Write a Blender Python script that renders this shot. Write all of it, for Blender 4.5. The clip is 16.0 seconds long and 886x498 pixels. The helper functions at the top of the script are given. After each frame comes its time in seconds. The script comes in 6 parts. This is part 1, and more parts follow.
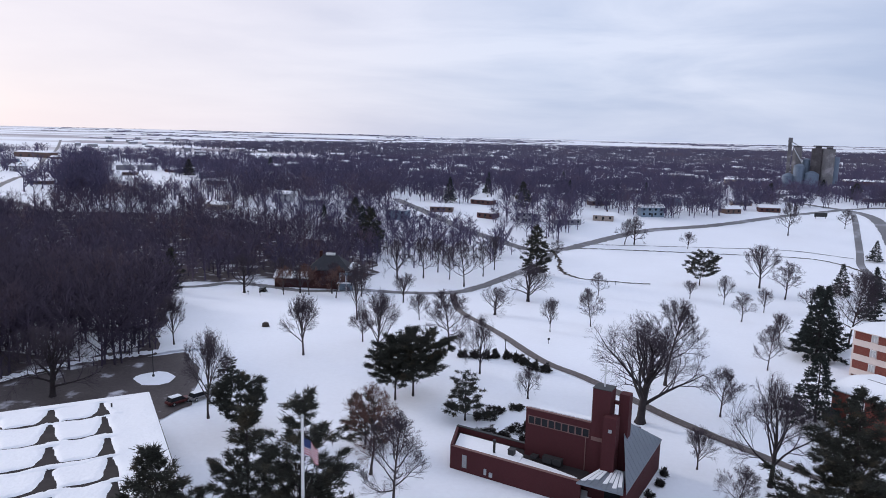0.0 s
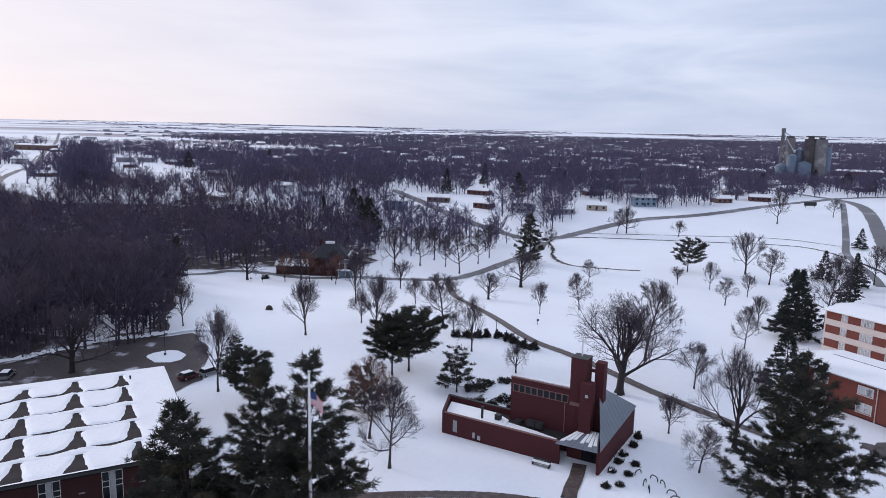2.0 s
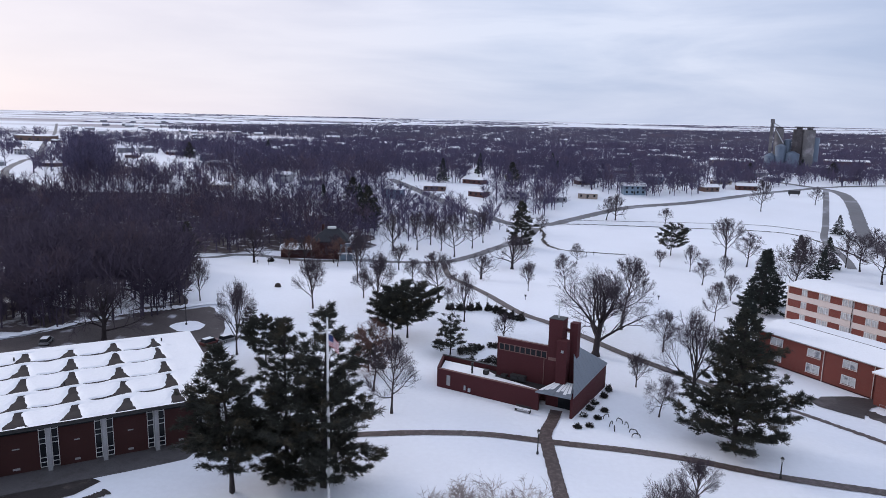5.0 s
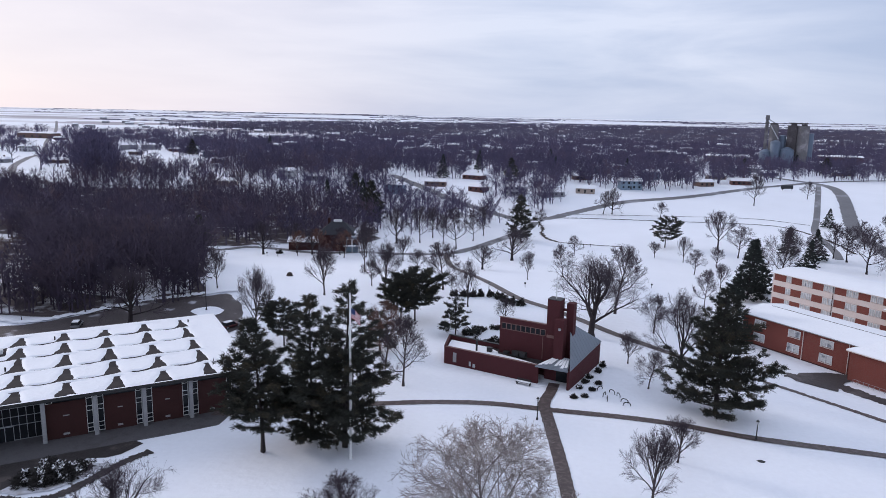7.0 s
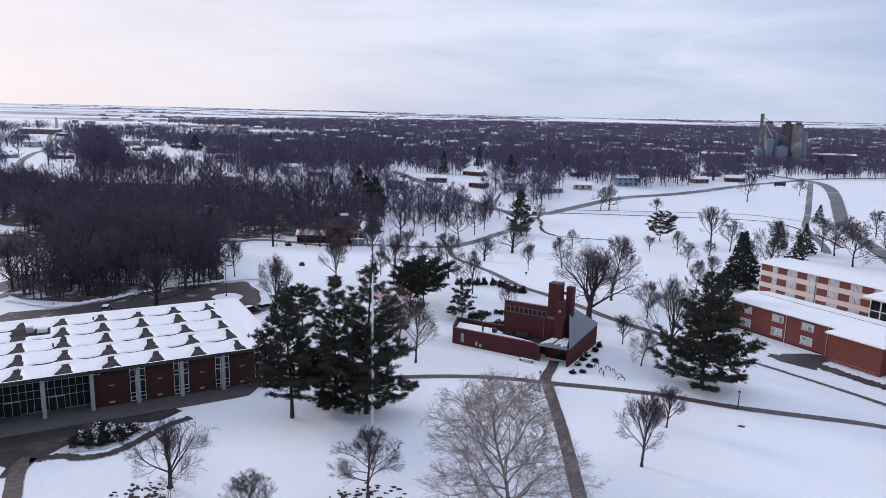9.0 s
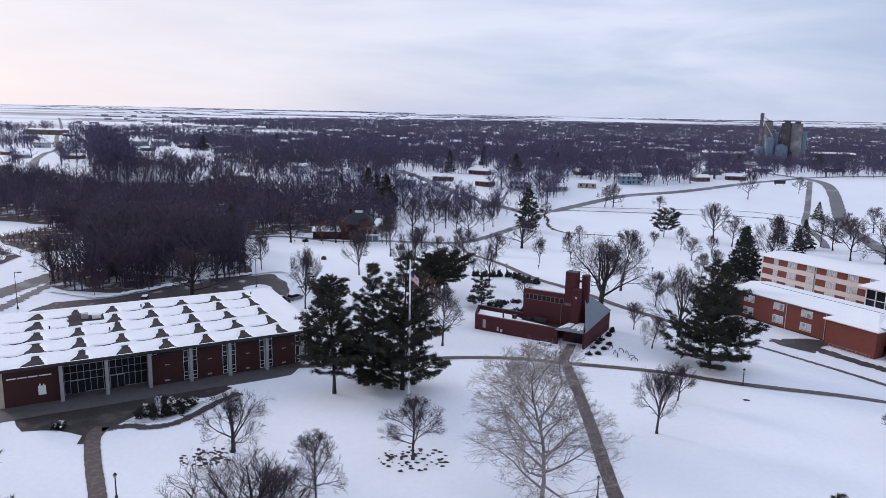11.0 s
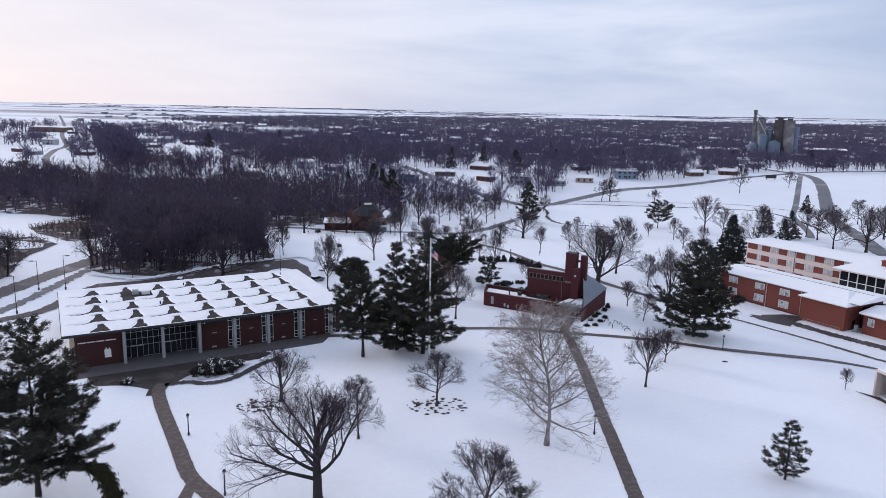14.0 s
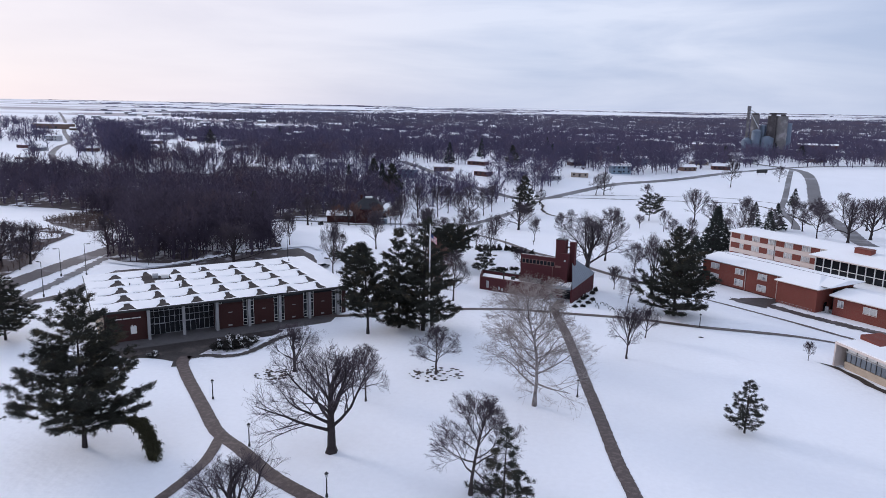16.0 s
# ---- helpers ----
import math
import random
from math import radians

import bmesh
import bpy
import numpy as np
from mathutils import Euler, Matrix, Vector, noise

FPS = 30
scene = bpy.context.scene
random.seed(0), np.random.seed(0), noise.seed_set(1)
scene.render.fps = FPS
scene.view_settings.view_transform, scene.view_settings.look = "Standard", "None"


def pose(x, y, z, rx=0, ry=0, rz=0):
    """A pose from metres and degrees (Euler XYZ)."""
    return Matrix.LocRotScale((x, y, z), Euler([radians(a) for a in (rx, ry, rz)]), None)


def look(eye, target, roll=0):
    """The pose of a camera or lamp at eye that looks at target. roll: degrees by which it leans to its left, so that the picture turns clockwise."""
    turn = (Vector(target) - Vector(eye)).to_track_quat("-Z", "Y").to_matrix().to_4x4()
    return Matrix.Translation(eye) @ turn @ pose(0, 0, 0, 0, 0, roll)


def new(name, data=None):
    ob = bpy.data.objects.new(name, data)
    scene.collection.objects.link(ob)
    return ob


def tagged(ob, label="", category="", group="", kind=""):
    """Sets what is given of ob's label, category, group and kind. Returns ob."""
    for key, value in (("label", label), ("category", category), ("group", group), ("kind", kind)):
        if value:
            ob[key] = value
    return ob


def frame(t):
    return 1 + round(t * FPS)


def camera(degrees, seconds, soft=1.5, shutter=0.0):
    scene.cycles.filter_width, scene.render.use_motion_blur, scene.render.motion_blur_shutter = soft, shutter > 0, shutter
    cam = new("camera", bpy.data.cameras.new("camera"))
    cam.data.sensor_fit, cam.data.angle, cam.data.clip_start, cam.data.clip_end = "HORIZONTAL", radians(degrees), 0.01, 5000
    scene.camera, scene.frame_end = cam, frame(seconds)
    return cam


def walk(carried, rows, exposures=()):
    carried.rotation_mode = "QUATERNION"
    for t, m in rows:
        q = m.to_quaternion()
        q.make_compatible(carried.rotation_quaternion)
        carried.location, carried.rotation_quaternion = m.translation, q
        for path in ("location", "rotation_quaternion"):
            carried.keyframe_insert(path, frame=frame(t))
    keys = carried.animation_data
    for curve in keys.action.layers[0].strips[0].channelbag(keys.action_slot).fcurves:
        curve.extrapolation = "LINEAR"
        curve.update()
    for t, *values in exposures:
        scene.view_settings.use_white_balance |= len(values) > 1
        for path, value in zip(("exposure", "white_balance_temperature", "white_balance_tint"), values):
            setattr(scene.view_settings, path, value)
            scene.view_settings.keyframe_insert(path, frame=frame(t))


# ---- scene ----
cam = camera(63.89, 16.0, 0.8)
PATH = [
    (0, (-0.777, 82.550, 45.360), (-13.721, 180.417, 29.405), 1.39),
    (0.5, (-0.227, 80.594, 45.390), (-13.140, 178.417, 29.147), 1.33),
    (1, (0.312, 78.521, 45.411), (-12.540, 176.306, 28.889), 1.30),
    (1.5, (0.854, 76.330, 45.418), (-11.924, 174.077, 28.616), 1.26),
    (2, (1.412, 74.040, 45.424), (-11.297, 171.748, 28.344), 1.21),
    (2.5, (2.003, 71.676, 45.428), (-10.641, 169.350, 28.111), 1.18),
    (3, (2.634, 69.255, 45.430), (-9.940, 166.902, 27.910), 1.14),
    (3.5, (3.263, 66.788, 45.433), (-9.232, 164.406, 27.701), 1.13),
    (4, (3.796, 64.290, 45.449), (-8.582, 161.878, 27.466), 1.17),
    (6.5, (3.496, 51.785, 45.432), (-8.507, 149.307, 26.844), 1.15),
    (7, (3.521, 49.154, 45.446), (-8.428, 146.656, 26.718), 1.12),
    (7.5, (3.564, 46.459, 45.461), (-8.292, 143.950, 26.620), 1.11),
    (8, (3.481, 43.746, 45.494), (-8.261, 141.229, 26.544), 1.15),
    (8.5, (3.171, 41.049, 45.535), (-8.467, 138.529, 26.506), 1.21),
    (9, (2.561, 38.425, 45.582), (-8.984, 135.906, 26.499), 1.30),
    (11.5, (-1.872, 25.202, 45.649), (-13.321, 122.690, 26.546), 1.14),
    (12, (-2.387, 22.475, 45.641), (-13.768, 119.955, 26.450), 1.10),
    (12.5, (-2.719, 19.684, 45.642), (-14.048, 117.154, 26.374), 1.10),
    (13, (-2.847, 16.871, 45.620), (-14.113, 114.339, 26.302), 1.12),
    (13.5, (-2.759, 14.060, 45.576), (-13.951, 111.527, 26.211), 1.13),
    (14, (-2.512, 11.221, 45.536), (-13.653, 108.677, 26.090), 1.13),
    (14.5, (-2.202, 8.332, 45.518), (-13.298, 105.766, 25.937), 1.11),
    (15, (-1.867, 5.413, 45.516), (-12.905, 102.824, 25.786), 1.11),
    (15.5, (-1.500, 2.494, 45.516), (-12.478, 99.889, 25.671), 1.09),
    (16, (-1.106, -0.427, 45.501), (-12.028, 96.960, 25.587), 1.07),
]
walk(cam, [(t, look(eye, target, roll)) for t, eye, target, roll in PATH])

# ---- light ----
world = bpy.data.worlds.new("winter_sky")
scene.world = world
world.use_nodes = True


def link_nodes(tree, *pairs):
    for a, b in pairs:
        tree.links.new(a, b)


def build_sky():
    nt = world.node_tree
    N = nt.nodes
    N.clear()
    out = N.new("ShaderNodeOutputWorld")
    bg = N.new("ShaderNodeBackground")
    sky = N.new("ShaderNodeTexSky")
    sky.sky_type, sky.sun_disc = "NISHITA", False
    sky.sun_elevation, sky.sun_rotation = radians(16), radians(-62)
    dim = N.new("ShaderNodeVectorMath")
    dim.operation = "SCALE"
    dim.inputs["Scale"].default_value = 0.10
    co = N.new("ShaderNodeTexCoord")
    # cloud deck: long streaks low over the horizon
    mp = N.new("ShaderNodeMapping")
    mp.inputs["Scale"].default_value = (1.6, 1.6, 9.0)
    mp.inputs["Rotation"].default_value = (radians(4), radians(7), 0)
    n1 = N.new("ShaderNodeTexNoise")
    n1.inputs["Scale"].default_value, n1.inputs["Detail"].default_value, n1.inputs["Roughness"].default_value = 1.5, 6, 0.55
    n1.inputs["Distortion"].default_value = 0.4
    ramp = N.new("ShaderNodeValToRGB")
    ramp.color_ramp.elements[0].position, ramp.color_ramp.elements[0].color = 0.36, (0.55, 0.635, 0.86, 1)
    ramp.color_ramp.elements[1].position, ramp.color_ramp.elements[1].color = 0.62, (0.77, 0.83, 1.02, 1)
    # the bright side towards the low sun
    dot = N.new("ShaderNodeVectorMath")
    dot.operation = "DOT_PRODUCT"
    dot.inputs[1].default_value = Vector((-0.80, 0.58, 0.10)).normalized()
    glow = N.new("ShaderNodeMapRange")
    glow.inputs["From Min"].default_value, glow.inputs["From Max"].default_value = 0.55, 1.02
    glow.inputs["To Min"].default_value, glow.inputs["To Max"].default_value = 0.0, 0.75
    glow.interpolation_type = "SMOOTHSTEP"
    warm = N.new("ShaderNodeMix")
    warm.data_type = "RGBA"
    warm.inputs["B"].default_value = (0.98, 0.89, 0.96, 1)
    # the far side is a deeper blue grey
    dot2 = N.new("ShaderNodeVectorMath")
    dot2.operation = "DOT_PRODUCT"
    dot2.inputs[1].default_value = Vector((0.72, 0.66, 0.22)).normalized()
    cool = N.new("ShaderNodeMapRange")
    cool.inputs["From Min"].default_value, cool.inputs["From Max"].default_value = 0.80, 1.0
    cool.inputs["To Min"].default_value, cool.inputs["To Max"].default_value = 0.0, 0.75
    cool.interpolation_type = "SMOOTHSTEP"
    blue = N.new("ShaderNodeMix")
    blue.data_type = "RGBA"
    blue.inputs["B"].default_value = (0.42, 0.52, 0.76, 1)
    mix = N.new("ShaderNodeMix")
    mix.data_type = "RGBA"
    mix.inputs["Factor"].default_value = 0.9
    link_nodes(nt, (co.outputs["Generated"], mp.inputs["Vector"]), (mp.outputs["Vector"], n1.inputs["Vector"]),
               (n1.outputs["Fac"], ramp.inputs["Fac"]), (co.outputs["Generated"], dot.inputs[0]), (dot.outputs["Value"], glow.inputs["Value"]),
               (co.outputs["Generated"], dot2.inputs[0]), (dot2.outputs["Value"], cool.inputs["Value"]),
               (cool.outputs["Result"], blue.inputs["Factor"]), (ramp.outputs["Color"], blue.inputs["A"]), (blue.outputs["Result"], warm.inputs["A"]),
               (glow.outputs["Result"], warm.inputs["Factor"]),
               (sky.outputs["Color"], dim.inputs[0]), (dim.outputs["Vector"], mix.inputs["A"]), (warm.outputs["Result"], mix.inputs["B"]),
               (mix.outputs["Result"], bg.inputs["Color"]), (bg.outputs["Background"], out.inputs["Surface"]))
    bg.inputs["Strength"].default_value = 1.0


build_sky()
sun_data = bpy.data.lights.new("sun", "SUN")
sun_data.energy, sun_data.angle, sun_data.color = 1.4, radians(14), (1.0, 0.93, 0.92)
sun = new("sun", sun_data)
sun.matrix_world = look((-160, 85, 60), (0, 0, 0))


# ---- materials ----
def material(name, color, rough=0.8, vary=0.25, scale=1.5, fine=None, bump=0.0, bump_scale=20.0, metallic=0.0, second=None, patch=0.5, spec=0.3, island=0.0):
    """A surface with stains at one size, grain at another, and fine relief. second: a colour that shows in patches."""
    m = bpy.data.materials.new(name)
    m.use_nodes = True
    nt = m.node_tree
    N = nt.nodes
    b = N["Principled BSDF"]
    b.inputs["Roughness"].default_value, b.inputs["Metallic"].default_value = rough, metallic
    b.inputs["Specular IOR Level"].default_value = spec
    geo = N.new("ShaderNodeNewGeometry")
    big = N.new("ShaderNodeTexNoise")
    big.inputs["Scale"].default_value, big.inputs["Detail"].default_value = scale, 4
    small = N.new("ShaderNodeTexNoise")
    small.inputs["Scale"].default_value, small.inputs["Detail"].default_value = fine or scale * 9, 3
    link_nodes(nt, (geo.outputs["Position"], big.inputs["Vector"]), (geo.outputs["Position"], small.inputs["Vector"]))
    add = N.new("ShaderNodeMath")
    add.operation = "ADD"
    link_nodes(nt, (big.outputs["Fac"], add.inputs[0]), (small.outputs["Fac"], add.inputs[1]))
    rng_ = N.new("ShaderNodeMapRange")
    rng_.inputs["From Min"].default_value, rng_.inputs["From Max"].default_value = 0.6, 1.4
    rng_.inputs["To Min"].default_value, rng_.inputs["To Max"].default_value = 1 - vary, 1 + vary
    link_nodes(nt, (add.outputs[0], rng_.inputs["Value"]))
    col = N.new("ShaderNodeMix")
    col.data_type = "RGBA"
    col.inputs["A"].default_value = (*color, 1)
    col.inputs["B"].default_value = (*(second or color), 1)
    th = N.new("ShaderNodeMapRange")
    th.inputs["From Min"].default_value, th.inputs["From Max"].default_value = patch, patch + 0.12
    link_nodes(nt, (big.outputs["Fac"], th.inputs["Value"]), (th.outputs["Result"], col.inputs["Factor"]))
    mul = N.new("ShaderNodeVectorMath")
    mul.operation = "SCALE"
    link_nodes(nt, (col.outputs["Result"], mul.inputs[0]), (rng_.outputs["Result"], mul.inputs["Scale"]))
    last = mul.outputs["Vector"]
    if island:
        ob = N.new("ShaderNodeNewGeometry")
        r2 = N.new("ShaderNodeMapRange")
        r2.inputs["To Min"].default_value, r2.inputs["To Max"].default_value = 1 - island, 1 + island
        m2 = N.new("ShaderNodeVectorMath")
        m2.operation = "SCALE"
        link_nodes(nt, (ob.outputs["Random Per Island"], r2.inputs["Value"]), (last, m2.inputs[0]), (r2.outputs["Result"], m2.inputs["Scale"]))
        last = m2.outputs["Vector"]
    link_nodes(nt, (last, b.inputs["Base Color"]))
    if bump:
        bn = N.new("ShaderNodeTexNoise")
        bn.inputs["Scale"].default_value, bn.inputs["Detail"].default_value = bump_scale, 4
        bp = N.new("ShaderNodeBump")
        bp.inputs["Strength"].default_value, bp.inputs["Distance"].default_value = bump, 1.0 / bump_scale
        link_nodes(nt, (geo.outputs["Position"], bn.inputs["Vector"]), (bn.outputs["Fac"], bp.inputs["Height"]), (bp.outputs["Normal"], b.inputs["Normal"]))
    return m


def brick_material(name, c1, c2, mortar):
    m = material(name, c1, 0.85, 0.18, 0.25, 3.0)
    nt = m.node_tree
    N = nt.nodes
    b = N["Principled BSDF"]
    before = b.inputs["Base Color"].links[0].from_socket
    co = N.new("ShaderNodeTexCoord")
    sep = N.new("ShaderNodeSeparateXYZ")
    add = N.new("ShaderNodeMath")
    add.operation = "ADD"
    comb = N.new("ShaderNodeCombineXYZ")
    bt = N.new("ShaderNodeTexBrick")
    bt.inputs["Scale"].default_value = 1.0
    bt.inputs["Brick Width"].default_value, bt.inputs["Row Height"].default_value, bt.inputs["Mortar Size"].default_value = 0.22, 0.075, 0.008
    bt.inputs["Color1"].default_value, bt.inputs["Color2"].default_value, bt.inputs["Mortar"].default_value = (*c1, 1), (*c2, 1), (*mortar, 1)
    mx = N.new("ShaderNodeMix")
    mx.data_type = "RGBA"
    mx.inputs["Factor"].default_value = 0.55
    bp = N.new("ShaderNodeBump")
    bp.inputs["Strength"].default_value, bp.inputs["Distance"].default_value = 0.5, 0.01
    link_nodes(nt, (co.outputs["Object"], sep.inputs[0]), (sep.outputs["X"], add.inputs[0]), (sep.outputs["Y"], add.inputs[1]),
               (add.outputs[0], comb.inputs["X"]), (sep.outputs["Z"], comb.inputs["Y"]), (comb.outputs[0], bt.inputs["Vector"]),
               (before, mx.inputs["A"]), (bt.outputs["Color"], mx.inputs["B"]), (mx.outputs["Result"], b.inputs["Base Color"]),
               (bt.outputs["Fac"], bp.inputs["Height"]), (bp.outputs["Normal"], b.inputs["Normal"]))
    return m


SNOW = material("snow", (0.86, 0.88, 0.93), 0.55, 0.035, 0.06, 1.3, 0.12, 0.7, spec=0.2)
ROOF_SNOW = material("roof_snow", (0.87, 0.88, 0.91), 0.55, 0.03, 0.3, 3.0, 0.25, 2.0, spec=0.2)
CAR_PARK = material("patchy_car_park_asphalt", (0.070, 0.058, 0.060), 0.6, 0.35, 0.22, 2.0, 0.2, 8.0, second=(0.42, 0.42, 0.46), patch=0.60)
ROAD_WET = material("wet_road_asphalt", (0.105, 0.094, 0.100), 0.55, 0.3, 0.1, 1.5, second=(0.26, 0.25, 0.27), patch=0.60)
TRODDEN = material("trodden_snow", (0.62, 0.62, 0.66), 0.6, 0.15, 0.5, 4.0, 0.6, 3.0, second=(0.30, 0.28, 0.28), patch=0.56)
PATH_WET = material("wet_concrete_path", (0.088, 0.066, 0.062), 0.5, 0.35, 1.4, 9.0, 0.2, 6.0, second=(0.118, 0.092, 0.088), patch=0.5)
ASPHALT = material("asphalt", (0.062, 0.054, 0.056), 0.6, 0.35, 0.14, 2.0, 0.2, 8.0, second=(0.125, 0.112, 0.114), patch=0.55)
ROAD = material("road_asphalt", (0.16, 0.155, 0.165), 0.6, 0.25, 0.06, 1.0, second=(0.30, 0.30, 0.33), patch=0.56)
BRICK = brick_material("orange_red_brick", (0.185, 0.045, 0.033), (0.15, 0.038, 0.029), (0.17, 0.10, 0.088))
DARK_BRICK = brick_material("dark_red_brick", (0.080, 0.018, 0.022), (0.064, 0.015, 0.018), (0.070, 0.031, 0.032))
LIB_BRICK = brick_material("brown_red_brick", (0.052, 0.017, 0.016), (0.042, 0.014, 0.014), (0.045, 0.03, 0.028))
DUSTY = material("dusty_rose_stone", (0.20, 0.115, 0.105), 0.8, 0.15, 0.8, 8.0)
CREAM = material("cream_panel", (0.62, 0.53, 0.49), 0.7, 0.08, 0.5, 4.0)
TAN = material("tan_stone", (0.42, 0.34, 0.27), 0.8, 0.15, 0.8, 8.0)
CONCRETE = material("grey_concrete", (0.30, 0.30, 0.31), 0.8, 0.2, 0.6, 6.0, 0.2, 10)
WHITE = material("white_trim", (0.72, 0.72, 0.72), 0.5, 0.06, 1.0, 6.0)
METAL_ROOF = material("grey_metal_roof", (0.24, 0.27, 0.31), 0.45, 0.10, 0.4, 5.0, metallic=0.35)
DARK_ROOF = material("dark_roof_membrane", (0.030, 0.025, 0.027), 0.95, 0.3, 0.8, 5.0)
SHINGLE = material("slate_shingles", (0.032, 0.033, 0.040), 0.75, 0.25, 0.7, 6.0)
STEEL = material("galvanised_steel", (0.45, 0.47, 0.50), 0.4, 0.12, 0.8, 6.0, metallic=0.5)
DARK_METAL = material("dark_metal", (0.03, 0.03, 0.032), 0.5, 0.2, 2.0)
GLASS = material("dark_glass", (0.014, 0.016, 0.02), 0.16, 0.3, 0.3, 1.5, spec=0.22)
BLUE_GLASS = material("pale_reflecting_glass", (0.10, 0.12, 0.15), 0.15, 0.25, 0.6, 3.0, spec=0.6)
BLIND = material("window_with_blinds", (0.50, 0.50, 0.50), 0.3, 0.25, 0.7, 4.0, second=(0.16, 0.17, 0.19), patch=0.56)
BARK = material("grey_brown_bark", (0.062, 0.049, 0.049), 0.9, 0.3, 1.2, 8.0, 0.4, 14)
DARK_BARK = material("dark_bark", (0.034, 0.027, 0.029), 0.9, 0.3, 1.2, 8.0, 0.4, 14)
TWIG = material("bare_twigs", (0.066, 0.052, 0.066), 0.95, 0.25, 0.4, 3.0)
PALE_BARK = material("pale_sycamore_bark", (0.27, 0.24, 0.235), 0.85, 0.25, 1.0, 5.0, second=(0.13, 0.108, 0.105), patch=0.50)
SYCAMORE_TWIG = material("warm_grey_sycamore_twigs", (0.26, 0.22, 0.21), 0.9, 0.3, 0.5, 4.0, second=(0.42, 0.38, 0.36), patch=0.52)
RUST_TWIG = material("rusty_twigs", (0.125, 0.066, 0.056), 0.9, 0.25, 0.4, 3.0)
# town and valley twigs: violet-blue air haze is mixed into the base colour
HAZY_TWIG = material("haze_tinted_twigs", (0.098, 0.086, 0.142), 0.95, 0.4, 0.05, 0.5, second=(0.118, 0.092, 0.126), patch=0.54, spec=0.1)
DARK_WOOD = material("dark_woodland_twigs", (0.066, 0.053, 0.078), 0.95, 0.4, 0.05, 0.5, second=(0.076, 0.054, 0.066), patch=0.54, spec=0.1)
HAZY_MID_TWIG = material("haze_tinted_valley_twigs", (0.096, 0.078, 0.116), 0.95, 0.4, 0.05, 0.5, second=(0.120, 0.085, 0.102), patch=0.54, spec=0.1)
# distant trees: paler and bluer, aerial haze painted into their colour
HAZY_FAR_WOOD = material("hazy_far_woods", (0.115, 0.105, 0.155), 0.95, 0.35, 0.008, 0.1, second=(0.12, 0.095, 0.125), patch=0.54)
NEEDLE = material("pine_needles", (0.041, 0.043, 0.036), 0.85, 0.35, 0.4, 4.0, second=(0.066, 0.056, 0.040), patch=0.53, spec=0.15, island=0.4)
SPRUCE = material("spruce_needles", (0.036, 0.043, 0.040), 0.85, 0.3, 0.5, 5.0, spec=0.15, island=0.4)
BROWN_NEEDLE = material("dry_olive_needles", (0.034, 0.032, 0.015), 0.8, 0.3, 0.8, 5.0, island=0.3)
SHRUB = material("dark_shrub_leaves", (0.035, 0.032, 0.030), 0.85, 0.35, 0.8, 5.0, island=0.3)
BRUSH = material("dry_brush", (0.105, 0.072, 0.066), 0.9, 0.35, 0.15, 1.5)
WET_PAVING = material("wet_dark_paving", (0.040, 0.034, 0.034), 0.5, 0.4, 0.4, 4.0, 0.3, 5, second=(0.075, 0.062, 0.058), patch=0.54)
WET_TERRACE = material("wet_grey_terrace", (0.105, 0.100, 0.105), 0.5, 0.3, 0.5, 5.0, 0.2, 6.0, second=(0.075, 0.070, 0.072), patch=0.52)
SOIL = material("bare_soil_and_mulch", (0.055, 0.042, 0.036), 0.9, 0.4, 1.0, 6.0, 0.6, 5)
TILLED = material("tilled_field", (0.22, 0.155, 0.14), 0.9, 0.3, 0.05, 0.6, second=(0.55, 0.53, 0.56), patch=0.60)
LITTER = material("leaf_litter_and_snow", (0.085, 0.068, 0.072), 0.95, 0.35, 0.16, 1.4, second=(0.62, 0.63, 0.68), patch=0.53)
SILO = material("silo_concrete", (0.17, 0.16, 0.165), 0.85, 0.25, 0.12, 0.8, second=(0.27, 0.255, 0.26), patch=0.55)
SILO_DARK = material("stained_silo_concrete", (0.085, 0.075, 0.078), 0.85, 0.3, 0.12, 0.8, second=(0.13, 0.115, 0.12), patch=0.55)
BIN_STEEL = material("blue_grey_bin_steel", (0.15, 0.19, 0.25), 0.45, 0.15, 0.2, 1.5, metallic=0.3)
FLAG_RED = material("flag_red", (0.42, 0.05, 0.07), 0.8, 0.1, 2)
FLAG_WHITE = material("flag_white", (0.7, 0.7, 0.72), 0.8, 0.1, 2)
FLAG_BLUE = material("flag_blue", (0.04, 0.06, 0.16), 0.8, 0.1, 2)
RED_PAINT = material("red_car_paint", (0.10, 0.02, 0.022), 0.3, 0.1, 1)
GREY_PAINT = material("grey_car_paint", (0.20, 0.20, 0.21), 0.3, 0.1, 1)
RUBBER = material("rubber", (0.02, 0.02, 0.02), 0.8, 0.2, 3)
SIDINGS = [material("siding_" + n, c, 0.75, 0.12, 0.4, 3.0) for n, c in (
    ("white", (0.42, 0.42, 0.44)), ("grey", (0.24, 0.24, 0.26)), ("tan", (0.33, 0.27, 0.23)), ("blue", (0.20, 0.27, 0.34)), ("brown", (0.14, 0.09, 0.075)), ("brick", (0.11, 0.05, 0.045)))]


